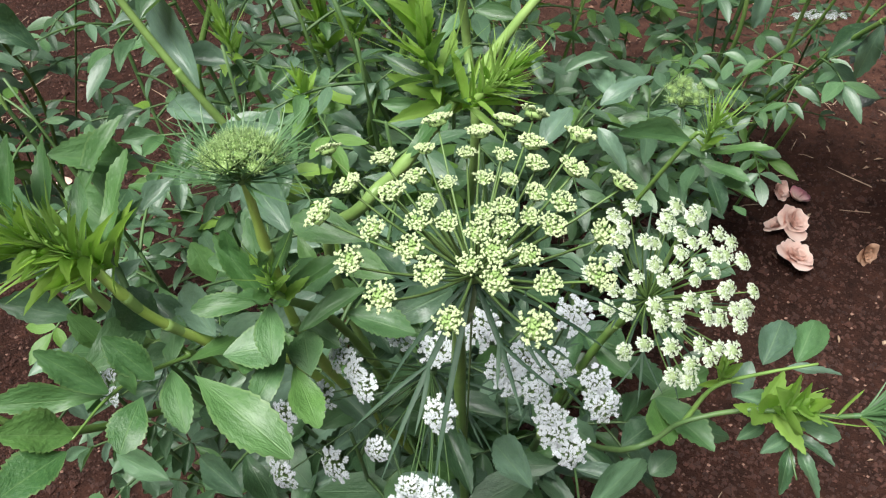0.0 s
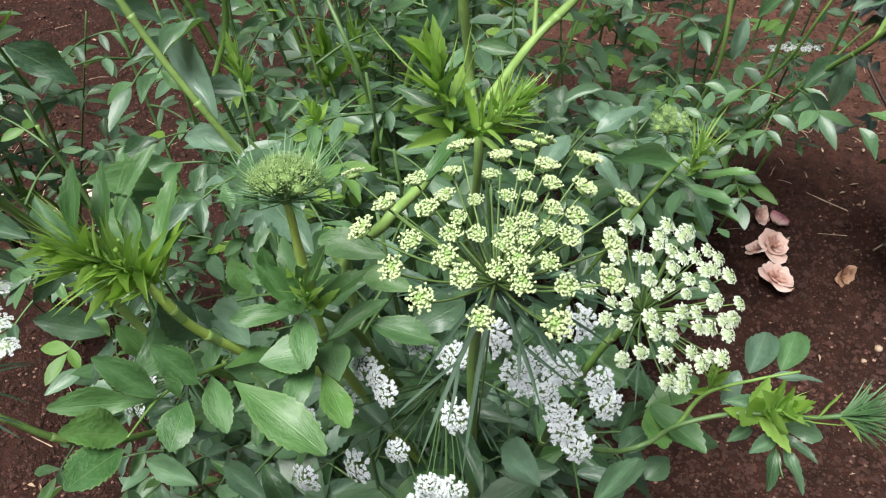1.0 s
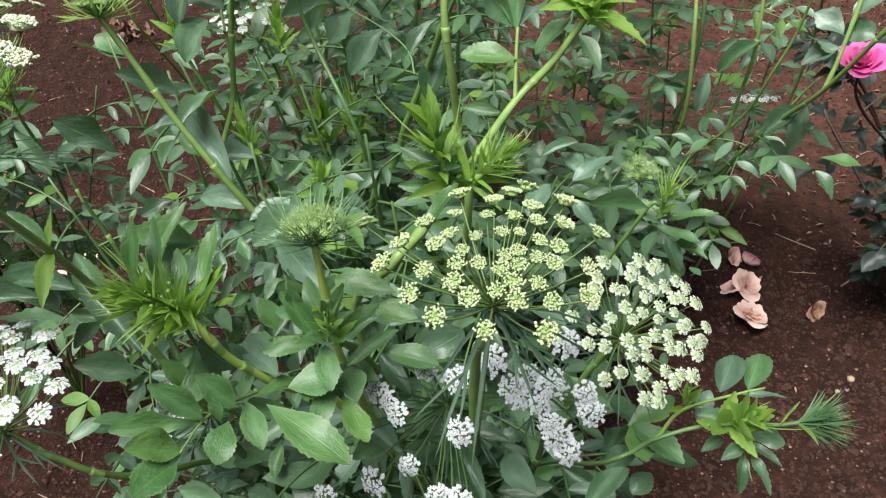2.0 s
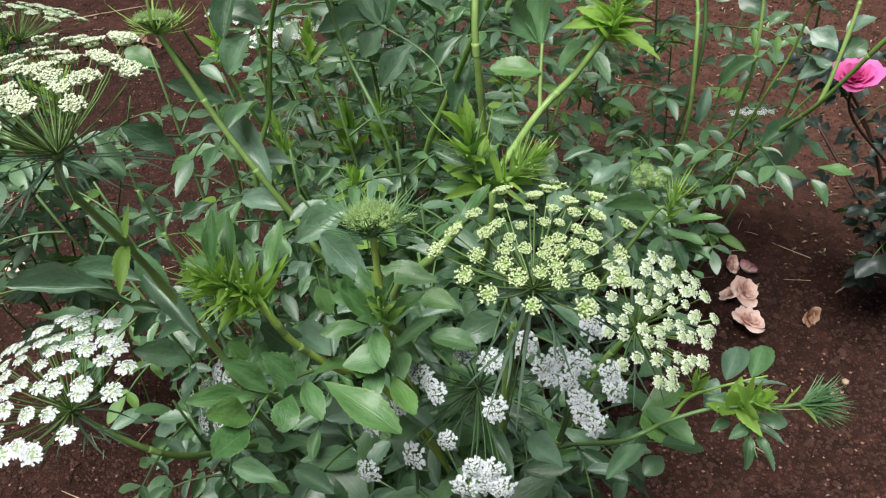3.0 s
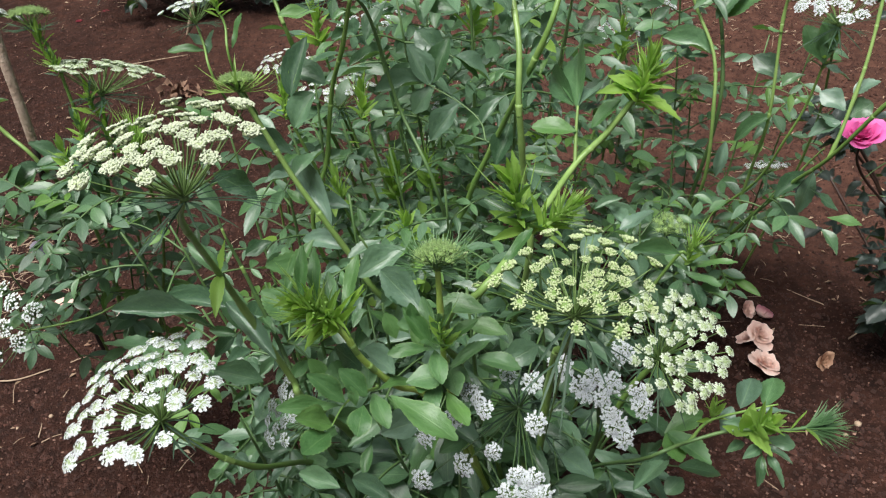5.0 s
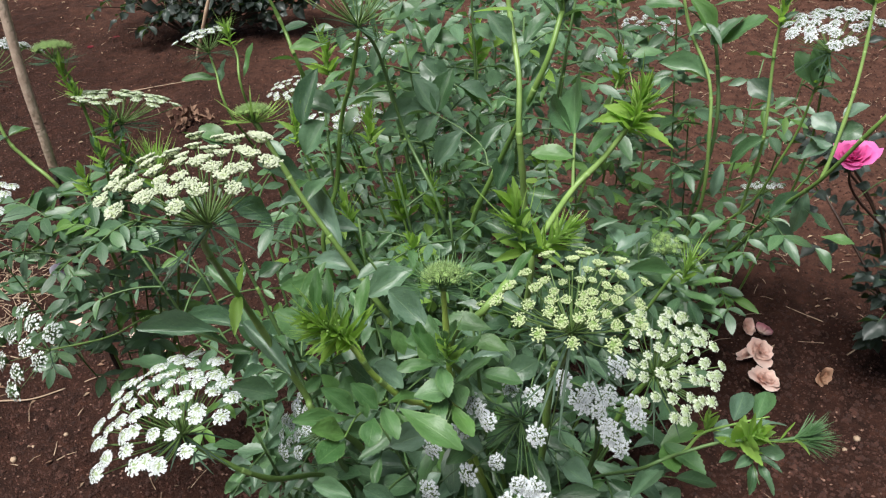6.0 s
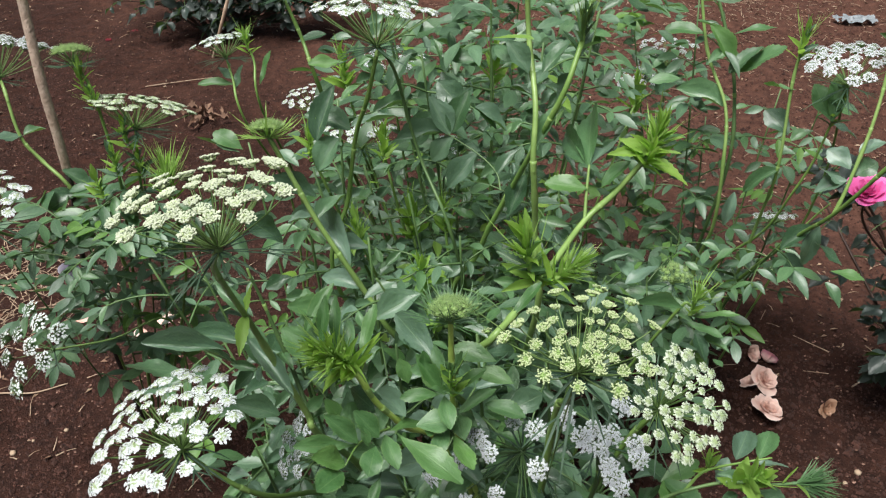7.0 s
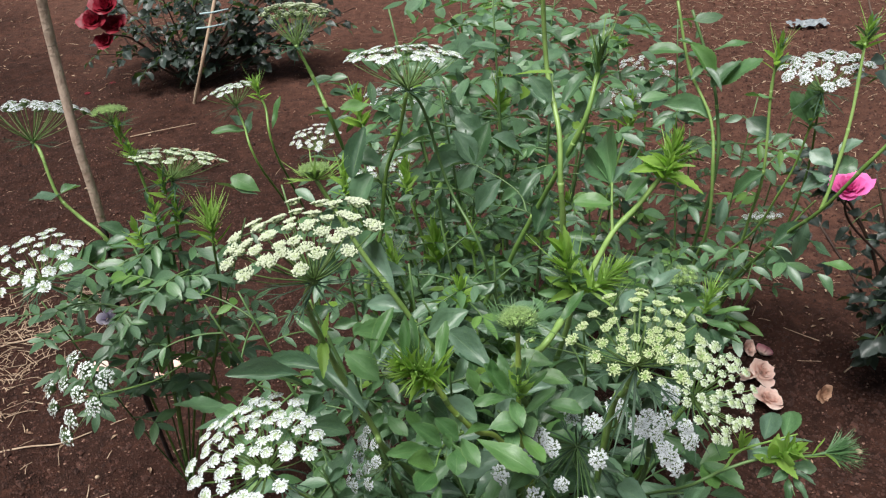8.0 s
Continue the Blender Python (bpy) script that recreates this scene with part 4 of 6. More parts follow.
leaf(front, (0.0433, 0.4691, 0.7807), (0.0628, 0.4443, 0.7839), 0.0117, BROAD)
leaf(front, (0.0510, 0.4296, 0.7674), (0.0871, 0.4398, 0.7813), 0.0190, BROAD)
leaf(front, (0.1287, 0.3730, 0.6974), (0.1067, 0.4115, 0.6866), 0.0172, BROAD)
leaf(front, (0.1581, 0.3630, 0.6956), (0.1917, 0.3979, 0.6934), 0.0164, BROAD)
leaf(front, (0.0470, 0.4302, 0.8268), (0.0098, 0.4387, 0.8367), 0.0180)
leaf(front, (0.0609, 0.4177, 0.8139), (0.0332, 0.4270, 0.8231), 0.0157)
leaf(front, (-0.0250, 0.5667, 0.7907), (-0.0708, 0.5493, 0.7755), 0.0231, BROAD)
leaf(front, (-0.0076, 0.4886, 0.7732), (-0.0465, 0.5330, 0.7993), 0.0217, BROAD)
leaf(front, (0.1345, 0.6309, 0.8970), (0.1434, 0.7301, 0.9167), 0.029, BROAD[:1], (-0.35, -0.8, 0.7))
leaf(front, (0.1355, 0.6319, 0.8990), (0.1758, 0.6894, 0.9126), 0.020, BROAD[1:2], (-0.3, -0.6, 0.9))
leaf(front, (0.1312, 0.6323, 0.8987), (0.1136, 0.6953, 0.9066), 0.022, BROAD[:1], (-0.5, -0.6, 0.8))
stem(front, [(-0.0395, 0.3909, 0.7876), (-0.0521, 0.3676, 0.8029), (-0.0594, 0.3493, 0.8111), (-0.0642, 0.3246, 0.8172)], 0.0020, 0.0008, STEM)
stem(front, [(-0.0395, 0.3909, 0.7876), (-0.0502, 0.3982, 0.7915), (-0.0676, 0.3917, 0.7884)], 0.0026, 0.0018, STEM)
stem(front, [(-0.0065, 0.4159, 0.7880), (0.0068, 0.3971, 0.7882), (0.0127, 0.3867, 0.7849)], 0.0022, 0.0016, STEM_SHADED)
stem(front, [(0.2823, 0.4431, 0.6665), (0.2800, 0.4198, 0.6692), (0.2812, 0.4006, 0.6641)], 0.0014, 0.0008, STEM_SHADED)
for k, (pts, n, ln, sz) in enumerate((
        ([FB, (0.07, 0.53, 0.4), (0.0, 0.47, 0.74)], 9, 0.11, 0.050),
        ([FB, (0.13, 0.55, 0.4), (0.17, 0.50, 0.62)], 8, 0.10, 0.048),
        ([FB, (0.05, 0.55, 0.45), (0.03, 0.52, 0.78)], 8, 0.10, 0.046),
        ([FB, (0.02, 0.56, 0.3), (-0.06, 0.47, 0.68)], 8, 0.11, 0.050),
        ([FB, (0.12, 0.60, 0.4), (0.10, 0.58, 0.76)], 8, 0.10, 0.044),
        ([FB, (0.14, 0.59, 0.35), (0.18, 0.56, 0.56)], 6, 0.08, 0.036),
        ([FB, (0.02, 0.52, 0.3), (0.02, 0.43, 0.66)], 9, 0.10, 0.050))):
    stem(front, pts, 0.005, 0.002, STEM_SHADED)
    dress(front, pts, n + 4, ln, sz * 0.9, 400 + k, 0.35, 0.98)

# ---------- the plant with the wide lime and white heads ----------
left = thing("flowering_plant", (-0.10, 0.68, 0), "branching umbellifer with a lime-white and a pure white flower head", "plant")
LB = (-0.10, 0.68, 0.0)
U2 = (-0.147, 0.378, 0.971)
stem(left, [LB, (-0.09, 0.60, 0.45), (-0.1241, 0.4882, 0.6766), (-0.1304, 0.4858, 0.7042), (-0.1559, 0.4713, 0.8013), (-0.1616, 0.4479, 0.8575), (-0.1624, 0.4202, 0.9050), (-0.1599, 0.3967, 0.9421), U2], 0.006, 0.0036, STEM_PALE, steps=5)
umbel(left, U2, (-0.15, 0.10, 1), 0.060, 0.041, 0.004, 42, "cream", 0.0068, 26, bracts=16, bract_len=0.055, bract_drop=0.25, wide=0.7)
stem(left, [(-0.09, 0.66, 0.3), (-0.1119, 0.5035, 0.5923), (-0.1536, 0.5401, 0.7083), (-0.1762, 0.5541, 0.7798), (-0.1875, 0.5560, 0.8211), (-0.1914, 0.5596, 0.8458)], 0.0056, 0.0010, STEM_SHADED)
WHUB = (-0.233, 0.427, 0.717)
stem(left, [LB, (-0.12, 0.58, 0.45), (-0.1710, 0.4438, 0.6367), (-0.2076, 0.4257, 0.6881), WHUB], 0.005, 0.0034, STEM)
umbel(left, WHUB, (-0.28, -0.02, 0.96), 0.072, 0.032, 0.020, 58, "flower", 0.0067, 27, bracts=12, bract_len=0.05, bract_drop=0.5)
NH = (-0.122, 0.50, 0.640)
stem(left, [LB, (-0.11, 0.58, 0.4), NH], 0.004, 0.003, STEM_SHADED)
umbel(left, NH, (-0.80, -0.25, 0.5), 0.036, 0.030, 0.008, 14, "white", 0.0068, 28, bracts=8, bract_len=0.035)
leaf(left, (-0.1618, 0.4486, 0.8569), (-0.1830, 0.4596, 0.8808), 0.0121, BROAD)
leaf(left, (-0.1600, 0.4478, 0.8551), (-0.1606, 0.4141, 0.8476), 0.0105, LANCE)
leaf(left, (-0.1627, 0.4473, 0.8556), (-0.1500, 0.4589, 0.8819), 0.0080, LANCE)
leaf(left, (-0.1912, 0.4699, 0.7983), (-0.2589, 0.4582, 0.8197), 0.0130, BROAD)
leaf(left, (-0.1727, 0.4773, 0.7990), (-0.2307, 0.4907, 0.8093), 0.0169, BROAD)
leaf(left, (-0.2505, 0.4932, 0.7902), (-0.1867, 0.4799, 0.7763), 0.0171, BROAD)
leaf(left, (-0.1780, 0.4952, 0.7902), (-0.1322, 0.4546, 0.7601), 0.0174, BROAD)
leaf(left, (-0.1669, 0.4958, 0.7555), (-0.1888, 0.5222, 0.7947), 0.0219, BROAD)
leaf(left, (-0.1564, 0.4816, 0.7076), (-0.1952, 0.4761, 0.7304), 0.0187, BROAD)
leaf(left, (-0.1559, 0.4870, 0.6984), (-0.1573, 0.4497, 0.6919), 0.0151, BROAD)
leaf(left, (-0.1620, 0.4840, 0.8866), (-0.1801, 0.4957, 0.9126), 0.0106, BROAD)
leaf(left, (-0.1506, 0.5543, 0.8565), (-0.1754, 0.5459, 0.8922), 0.0152, BROAD)
leaf(left, (-0.1229, 0.5146, 0.7470), (-0.1554, 0.5302, 0.7752), 0.0277)
leaf(left, (-0.0984, 0.5224, 0.7965), (-0.1401, 0.5062, 0.8216), 0.0223)
leaf(left, (-0.1182, 0.5062, 0.7824), (-0.1297, 0.5338, 0.8202), 0.0196)
leaf(left, (-0.1246, 0.4929, 0.8001), (-0.1010, 0.5251, 0.8337), 0.0174)
for k, (pts, n, ln, sz) in enumerate((
        ([LB, (-0.13, 0.62, 0.4), (-0.16, 0.56, 0.76)], 9, 0.10, 0.046),
        ([LB, (-0.18, 0.66, 0.35), (-0.25, 0.62, 0.68)], 9, 0.10, 0.042),
        ([LB, (-0.08, 0.68, 0.4), (-0.09, 0.68, 0.78)], 9, 0.10, 0.042),
        ([LB, (-0.22, 0.74, 0.35), (-0.32, 0.76, 0.70)], 9, 0.10, 0.040),
        ([LB, (-0.20, 0.80, 0.4), (-0.26, 0.86, 0.80)], 9, 0.10, 0.038),
        ([LB, (-0.16, 0.56, 0.35), (-0.20, 0.52, 0.62)], 7, 0.09, 0.040),
        ([LB, (-0.05, 0.62, 0.4), (-0.05, 0.55, 0.74)], 9, 0.10, 0.046),
        ([LB, (-0.16, 0.78, 0.4), (-0.18, 0.78, 0.80)], 9, 0.10, 0.040),
        ([LB, (-0.24, 0.72, 0.35), (-0.34, 0.68, 0.74)], 9, 0.10, 0.040),
        ([LB, (-0.14, 0.82, 0.4), (-0.15, 0.90, 0.84)], 9, 0.10, 0.040))):
    stem(left, pts, 0.005, 0.002, STEM_SHADED)
    dress(left, pts, n + 5, ln * 0.75, sz * 0.78, 430 + k, 0.3, 0.98, pairs=(2, 2, 3), joined=k in (3, 4, 7, 8, 9))

# ---------- the taller plants behind ----------
mid = thing("flowering_plant", (0.04, 0.88, 0), "tall umbellifer with long bare stalks, bud heads and blue-green leaves", "plant")
MB = (0.04, 0.88, 0.0)
CB = (-0.1836, 0.6753, 0.9048)
stem(mid, [MB, (0.02, 0.82, 0.4), (-0.0595, 0.6515, 0.6606), (-0.0899, 0.6610, 0.7094), (-0.113, 0.659, 0.758), (-0.1417, 0.6664, 0.8098), (-0.1619, 0.6713, 0.8550), CB], 0.006, 0.004, STEM_PALE, steps=5)
umbel(mid, CB, (-0.05, 0.3, 1), 0.014, 0.009, 0.003, 22, "bud", 0.0050, 29, bracts=30, bract_len=0.034, bract_drop=-0.4, rise=(-0.2, 0.5), wide=1.0, bract_mat=BRACT_YOUNG)
TH = (-0.076, 0.739, 0.975)
stem(mid, [MB, (0.03, 0.80, 0.5), (0.002, 0.709, 0.756), (-0.0377, 0.7578, 0.8395), (-0.0598, 0.7536, 0.9391), TH], 0.0034, 0.003, STEM_SHADED)
umbel(mid, TH, (0.05, 0.28, 1), 0.066, 0.034, 0.012, 34, "flower", 0.0070, 30, bracts=16, bract_len=0.055, bract_drop=0.1)
stem(mid, [MB, (0.01, 0.89, 0.3), (-0.1436, 0.7707, 0.6325), (-0.1265, 0.7917, 0.7665), (-0.1129, 0.7920, 0.8461), (-0.0934, 0.7668, 0.9037), (-0.0785, 0.7606, 0.9612)], 0.005, 0.0036, STEM)
stem(mid, [MB, (0.06, 0.84, 0.3), (0.0935, 0.6400, 0.7062), (0.0894, 0.6545, 0.7930), (0.0855, 0.6457, 0.8534), (0.082, 0.645, 0.90), (0.083, 0.668, 0.946), (0.076, 0.717, 0.998), (0.0693, 0.7144, 1.1068)], 0.0062, 0.0040, STEM_PALE, steps=5)
DT = (0.1243, 0.6813, 1.0021)
stem(mid, [MB, (0.05, 0.87, 0.3), (-0.0021, 0.7558, 0.6245), (0.0290, 0.7474, 0.7130), (0.0415, 0.7308, 0.7601), (0.0642, 0.7112, 0.8244), (0.0877, 0.6730, 0.9025), (0.109, 0.658, 0.963), DT], 0.0058, 0.0042, STEM, steps=5)
shoot(mid, DT, (0.1, 0.0, 1), 0.052, 12, 39, spikes=40, spread=0.8, kind=LANCE_DARK, mat=STEM)
stem(mid, [(0.0534, 0.7191, 0.8174), (0.0484, 0.7380, 0.8300), (0.0275, 0.7567, 0.8430), (-0.0082, 0.7841, 0.8540)], 0.0018, 0.0010, STEM_SHADED)
stem(mid, [MB, (-0.02, 0.88, 0.4), (-0.061, 0.884, 0.657)], 0.004, 0.003, STEM)
shoot(mid, (-0.061, 0.884, 0.66), (0.0, -0.1, 1), 0.066, 30, 40, spikes=6, spread=0.9, ratio=0.24)
KB = (0.2666, 0.7327, 0.6356)
stem(mid, [(0.12, 0.80, 0.0), (0.18, 0.76, 0.4), KB, (0.2868, 0.7296, 0.6558)], 0.004, 0.003, STEM)
shoot(mid, (0.2857, 0.7237, 0.6561), (0.25, -0.1, 1), 0.046, 8, 41, spikes=50, spread=0.9)
umbel(mid, (0.2965, 0.8678, 0.5871), (0, -0.1, 1), 0.020, 0.016, 0.006, 14, "bud", 0.0050, 42, bracts=10, bract_len=0.03)
leaf(mid, (-0.1538, 0.7648, 0.8524), (-0.1345, 0.7951, 0.9075), 0.0272, BROAD)
leaf(mid, (-0.1289, 0.7703, 0.8534), (-0.1539, 0.7498, 0.8246), 0.0272, BROAD)
leaf(mid, (-0.1193, 0.7940, 0.8522), (-0.1664, 0.7978, 0.8784), 0.0277, BROAD)
leaf(mid, (-0.1192, 0.7955, 0.8551), (-0.0677, 0.8084, 0.8671), 0.0203, BROAD)
leaf(mid, (-0.0972, 0.8326, 0.8553), (-0.0439, 0.8459, 0.8714), 0.0190, BROAD)
leaf(mid, (-0.0082, 0.7841, 0.8540), (-0.0657, 0.7793, 0.8530), 0.0181, BROAD)
leaf(mid, (-0.0050, 0.7831, 0.8517), (-0.0276, 0.8013, 0.8918), 0.0272, BROAD)
leaf(mid, (-0.0018, 0.7844, 0.8539), (0.0169, 0.8055, 0.8971), 0.0272, BROAD)
leaf(mid, (0.0015, 0.7833, 0.8516), (-0.0272, 0.7702, 0.8294), 0.0181, BROAD)
leaf(mid, (0.0275, 0.7567, 0.8430), (-0.0068, 0.7381, 0.8112), 0.0204, BROAD)
leaf(mid, (0.0231, 0.8429, 0.8587), (0.0637, 0.8311, 0.8354), 0.0266, BROAD)
leaf(mid, (0.0098, 0.8399, 0.8527), (-0.0173, 0.8554, 0.8889), 0.0266, BROAD)
leaf(mid, (-0.0238, 0.8387, 0.8530), (-0.0504, 0.8191, 0.8179), 0.0285, BROAD)
leaf(mid, (0.0497, 0.7365, 0.8274), (0.0739, 0.7508, 0.8551), 0.0176, BROAD)
leaf(mid, (0.0797, 0.7183, 0.8380), (0.0622, 0.6969, 0.8008), 0.0215, BROAD)
leaf(mid, (0.1065, 0.7094, 0.9347), (0.1198, 0.7173, 0.9557), 0.0122, BROAD)
leaf(mid, (0.0802, 0.6950, 0.9994), (0.0400, 0.7168, 0.9966), 0.0093, LANCE)
leaf(mid, (0.0835, 0.6592, 0.8972), (0.1122, 0.6815, 0.9475), 0.0197, BROAD)
leaf(mid, (0.0757, 0.6833, 0.9699), (0.0560, 0.6959, 0.9989), 0.0171, BROAD)
leaf(mid, (0.0891, 0.6826, 0.9703), (0.1219, 0.7125, 0.9985), 0.0195, BROAD)
leaf(mid, (-0.0720, 0.8005, 0.8987), (-0.0529, 0.8191, 0.9381), 0.0226, BROAD)
leaf(mid, (-0.1217, 0.8067, 0.9295), (-0.1616, 0.7990, 0.9291), 0.0136)
leaf(mid, (-0.1465, 0.7001, 0.8174), (-0.1912, 0.6950, 0.8479), 0.0174, BROAD)
leaf(mid, (-0.1095, 0.6649, 0.7528), (-0.1484, 0.7085, 0.8123), 0.0217, BROAD)
leaf(mid, (-0.1445, 0.6789, 0.8019), (-0.1165, 0.7079, 0.8203), 0.0215, BROAD)
leaf(mid, (-0.0982, 0.6597, 0.7260), (-0.1432, 0.6729, 0.7387), 0.0220, BROAD)
leaf(mid, (-0.0966, 0.7104, 0.7443), (-0.1410, 0.7081, 0.7528), 0.0204, BROAD)
leaf(mid, (0.1825, 0.5903, 0.7910), (0.1692, 0.6215, 0.7959), 0.0120, BROAD)
leaf(mid, (0.2860, 0.7294, 0.6386), (0.3422, 0.7184, 0.6488), 0.0149)
leaf(mid, (0.2827, 0.7257, 0.6328), (0.3235, 0.7053, 0.6244), 0.0169)
leaf(mid, (0.2891, 0.7246, 0.6338), (0.2666, 0.7453, 0.6518), 0.0199)
leaf(mid, (0.2922, 0.7155, 0.6239), (0.3045, 0.6914, 0.6004), 0.0199, BROAD)
leaf(mid, (0.3034, 0.7249, 0.6073), (0.3295, 0.6954, 0.6153), 0.0183, BROAD)
leaf_mass(mid, [((0.05, 0.72, 0.42), (0.10, 0.10, 0.12), 200, 0.045), ((-0.08, 0.80, 0.45), (0.10, 0.10, 0.12), 180, 0.045), ((0.10, 0.95, 0.45), (0.12, 0.10, 0.12), 180, 0.045), ((-0.18, 0.62, 0.40), (0.07, 0.07, 0.10), 90, 0.045), ((0.02, 0.52, 0.45), (0.08, 0.05, 0.10), 120, 0.05), ((0.26, 0.95, 0.36), (0.08, 0.10, 0.10), 90, 0.042)], 802)
for k, (p, s) in enumerate((((-0.1618, 1.0262, 0.8147), 0.05), ((-0.0964, 0.9029, 0.7639), 0.045), ((-0.0113, 0.7797, 0.7344), 0.04), ((0.2597, 1.1002, 0.7469), 0.05), ((0.0470, 1.0432, 0.8171), 0.05), ((-0.1140, 0.7630, 0.7251), 0.04), ((0.1263, 0.8780, 0.7116), 0.04), ((-0.1674, 0.7866, 0.8279), 0.04), ((-0.0320, 0.6619, 0.7387), 0.035))):
    shoot(mid, p, (0.1 * math.sin(k * 2), 0.0, 1), s * 1.2, 18, 140 + k, spikes=8, spread=0.9, ratio=0.24)
    stem(mid, [MB, ((p[0] + 0.04) / 2, (p[1] + 0.88) / 2, p[2] * 0.55), p], 0.004, 0.003, STEM)
for k, (pts, n, ln, sz) in enumerate((
        ([MB, (0.0, 0.80, 0.4), (-0.05, 0.74, 0.80)], 11, 0.10, 0.040),
        ([MB, (0.06, 0.82, 0.4), (0.08, 0.74, 0.84)], 11, 0.10, 0.040),
        ([MB, (-0.05, 0.90, 0.4), (-0.12, 0.88, 0.76)], 11, 0.10, 0.040),
        ([MB, (0.12, 0.84, 0.35), (0.19, 0.78, 0.66)], 10, 0.10, 0.040),
        ([MB, (0.0, 0.94, 0.4), (0.0, 0.98, 0.80)], 11, 0.10, 0.040),
        ([MB, (0.10, 0.95, 0.4), (0.14, 0.98, 0.72)], 10, 0.10, 0.040),
        ([MB, (0.05, 0.95, 0.5), (0.04, 1.02, 1.0)], 10, 0.09, 0.036),
        ([MB, (0.10, 0.88, 0.5), (0.16, 0.84, 0.98)], 9, 0.09, 0.036),
        ([MB, (-0.02, 0.92, 0.5), (-0.10, 0.95, 1.0)], 9, 0.09, 0.036),
        ([MB, (0.12, 0.95, 0.5), (0.18, 1.0, 0.92)], 9, 0.09, 0.036),
        ([MB, (-0.03, 1.0, 0.5), (-0.1, 1.05, 0.92)], 9, 0.09, 0.036),
        ([MB, (0.04, 0.72, 0.4), (0.03, 0.64, 0.74)], 10, 0.10, 0.042),
        ([MB, (-0.08, 0.80, 0.4), (-0.16, 0.76, 0.82)], 10, 0.10, 0.040),
        ([MB, (0.0, 0.90, 0.5), (-0.04, 0.86, 0.92)], 10, 0.09, 0.036),
        ([MB, (0.08, 0.88, 0.5), (0.10, 0.84, 0.94)], 10, 0.09, 0.036),
        ([MB, (0.0, 0.74, 0.45), (-0.0381, 0.6720, 0.7656)], 6, 0.09, 0.042),
        ([MB, (0.0, 0.76, 0.45), (-0.0742, 0.6147, 0.7725)], 6, 0.09, 0.042),
        ([MB, (0.02, 0.74, 0.45), (0.0101, 0.6730, 0.7878)], 6, 0.09, 0.042))):
    stem(mid, pts, 0.005, 0.002, STEM_SHADED)
    dress(mid, pts, n + 10, ln * 0.72, sz * 0.78, 460 + k, 0.25, 1.0, kind=MIXED + LANCE[1:2], pairs=(2, 3, 3), joined=k % 2 == 1)

back = thing("flowering_plant", (-0.06, 1.32, 0), "leafy umbellifer with small white heads among blue-green leaves", "plant")
BB = (-0.06, 1.32, 0.0)
for k, (pts, n) in enumerate((
        ([BB, (-0.12, 1.25, 0.3), (-0.20, 1.18, 0.62)], 10), ([BB, (-0.04, 1.25, 0.4), (-0.02, 1.2, 0.80)], 11),
        ([BB, (0.05, 1.28, 0.4), (0.12, 1.24, 0.74)], 11), ([BB, (-0.15, 1.38, 0.3), (-0.22, 1.4, 0.58)], 9),
        ([BB, (0.03, 1.42, 0.4), (0.10, 1.5, 0.70)], 10), ([BB, (-0.05, 1.42, 0.4), (-0.08, 1.48, 0.76)], 10), ([BB, (0.06, 1.3, 0.5), (0.10, 1.35, 0.95)], 9), ([BB, (0.12, 1.4, 0.5), (0.2, 1.5, 0.86)], 9), ([BB, (0.0, 1.5, 0.5), (0.02, 1.65, 0.86)], 9))):
    stem(back, pts, 0.004, 0.002, STEM_SHADED)
    dress(back, pts, n + 9, 0.075, 0.038, 500 + k, 0.25, 1.0, pairs=(2, 3, 3), joined=True)
for hub, ax, r, n, st, seed in (((-0.283, 1.37, 0.60), (-0.1, -0.1, 1), 0.05, 26, "flower", 61), ((-0.1183, 1.2179, 0.7361), (0, 0, 1), 0.05, 22, "white", 62), ((-0.1375, 0.9876, 0.7264), (0, 0, 1), 0.05, 22, "flower", 63), ((-0.0176, 1.2059, 0.5821), (0, 0, 1), 0.04, 18, "white", 64)):
    umbel(back, hub, ax, r, 0.03, 0.01, n, st, 0.006, seed, bracts=12, bract_len=0.045)
    stem(back, [BB, ((hub[0] - 0.06) / 2, (hub[1] + 1.32) / 2, hub[2] * 0.55), hub], 0.004, 0.003, STEM)
leaf_mass(back, [((-0.10, 1.15, 0.70), (0.08, 0.08, 0.10), 90, 0.042), ((0.05, 1.20, 0.82), (0.08, 0.08, 0.09), 100, 0.042), ((0.12, 1.45, 0.66), (0.10, 0.10, 0.14), 120, 0.042),
                 ((-0.05, 1.50, 0.60), (0.12, 0.10, 0.14), 110, 0.042), ((0.26, 1.35, 0.72), (0.09, 0.10, 0.10), 110, 0.042), ((0.18, 1.05, 0.80), (0.07, 0.07, 0.09), 80, 0.040),
                 ((0.0, 1.0, 0.86), (0.08, 0.06, 0.08), 70, 0.038), ((-0.18, 1.30, 0.50), (0.08, 0.10, 0.10), 80, 0.040), ((0.36, 1.55, 0.60), (0.10, 0.10, 0.12), 90, 0.042)], 801)
AH = (-0.2513, 1.1023, 0.9050)
stem(back, [BB, (-0.16, 1.22, 0.45), (-0.2081, 1.0799, 0.7790), (-0.2288, 1.0943, 0.8451), AH], 0.0055, 0.004, STEM)
umbel(back, AH, (0, 0.5, 0.85), 0.048, 0.05, 0.008, 40, "cream", 0.0068, 65, bracts=14, bract_len=0.05)

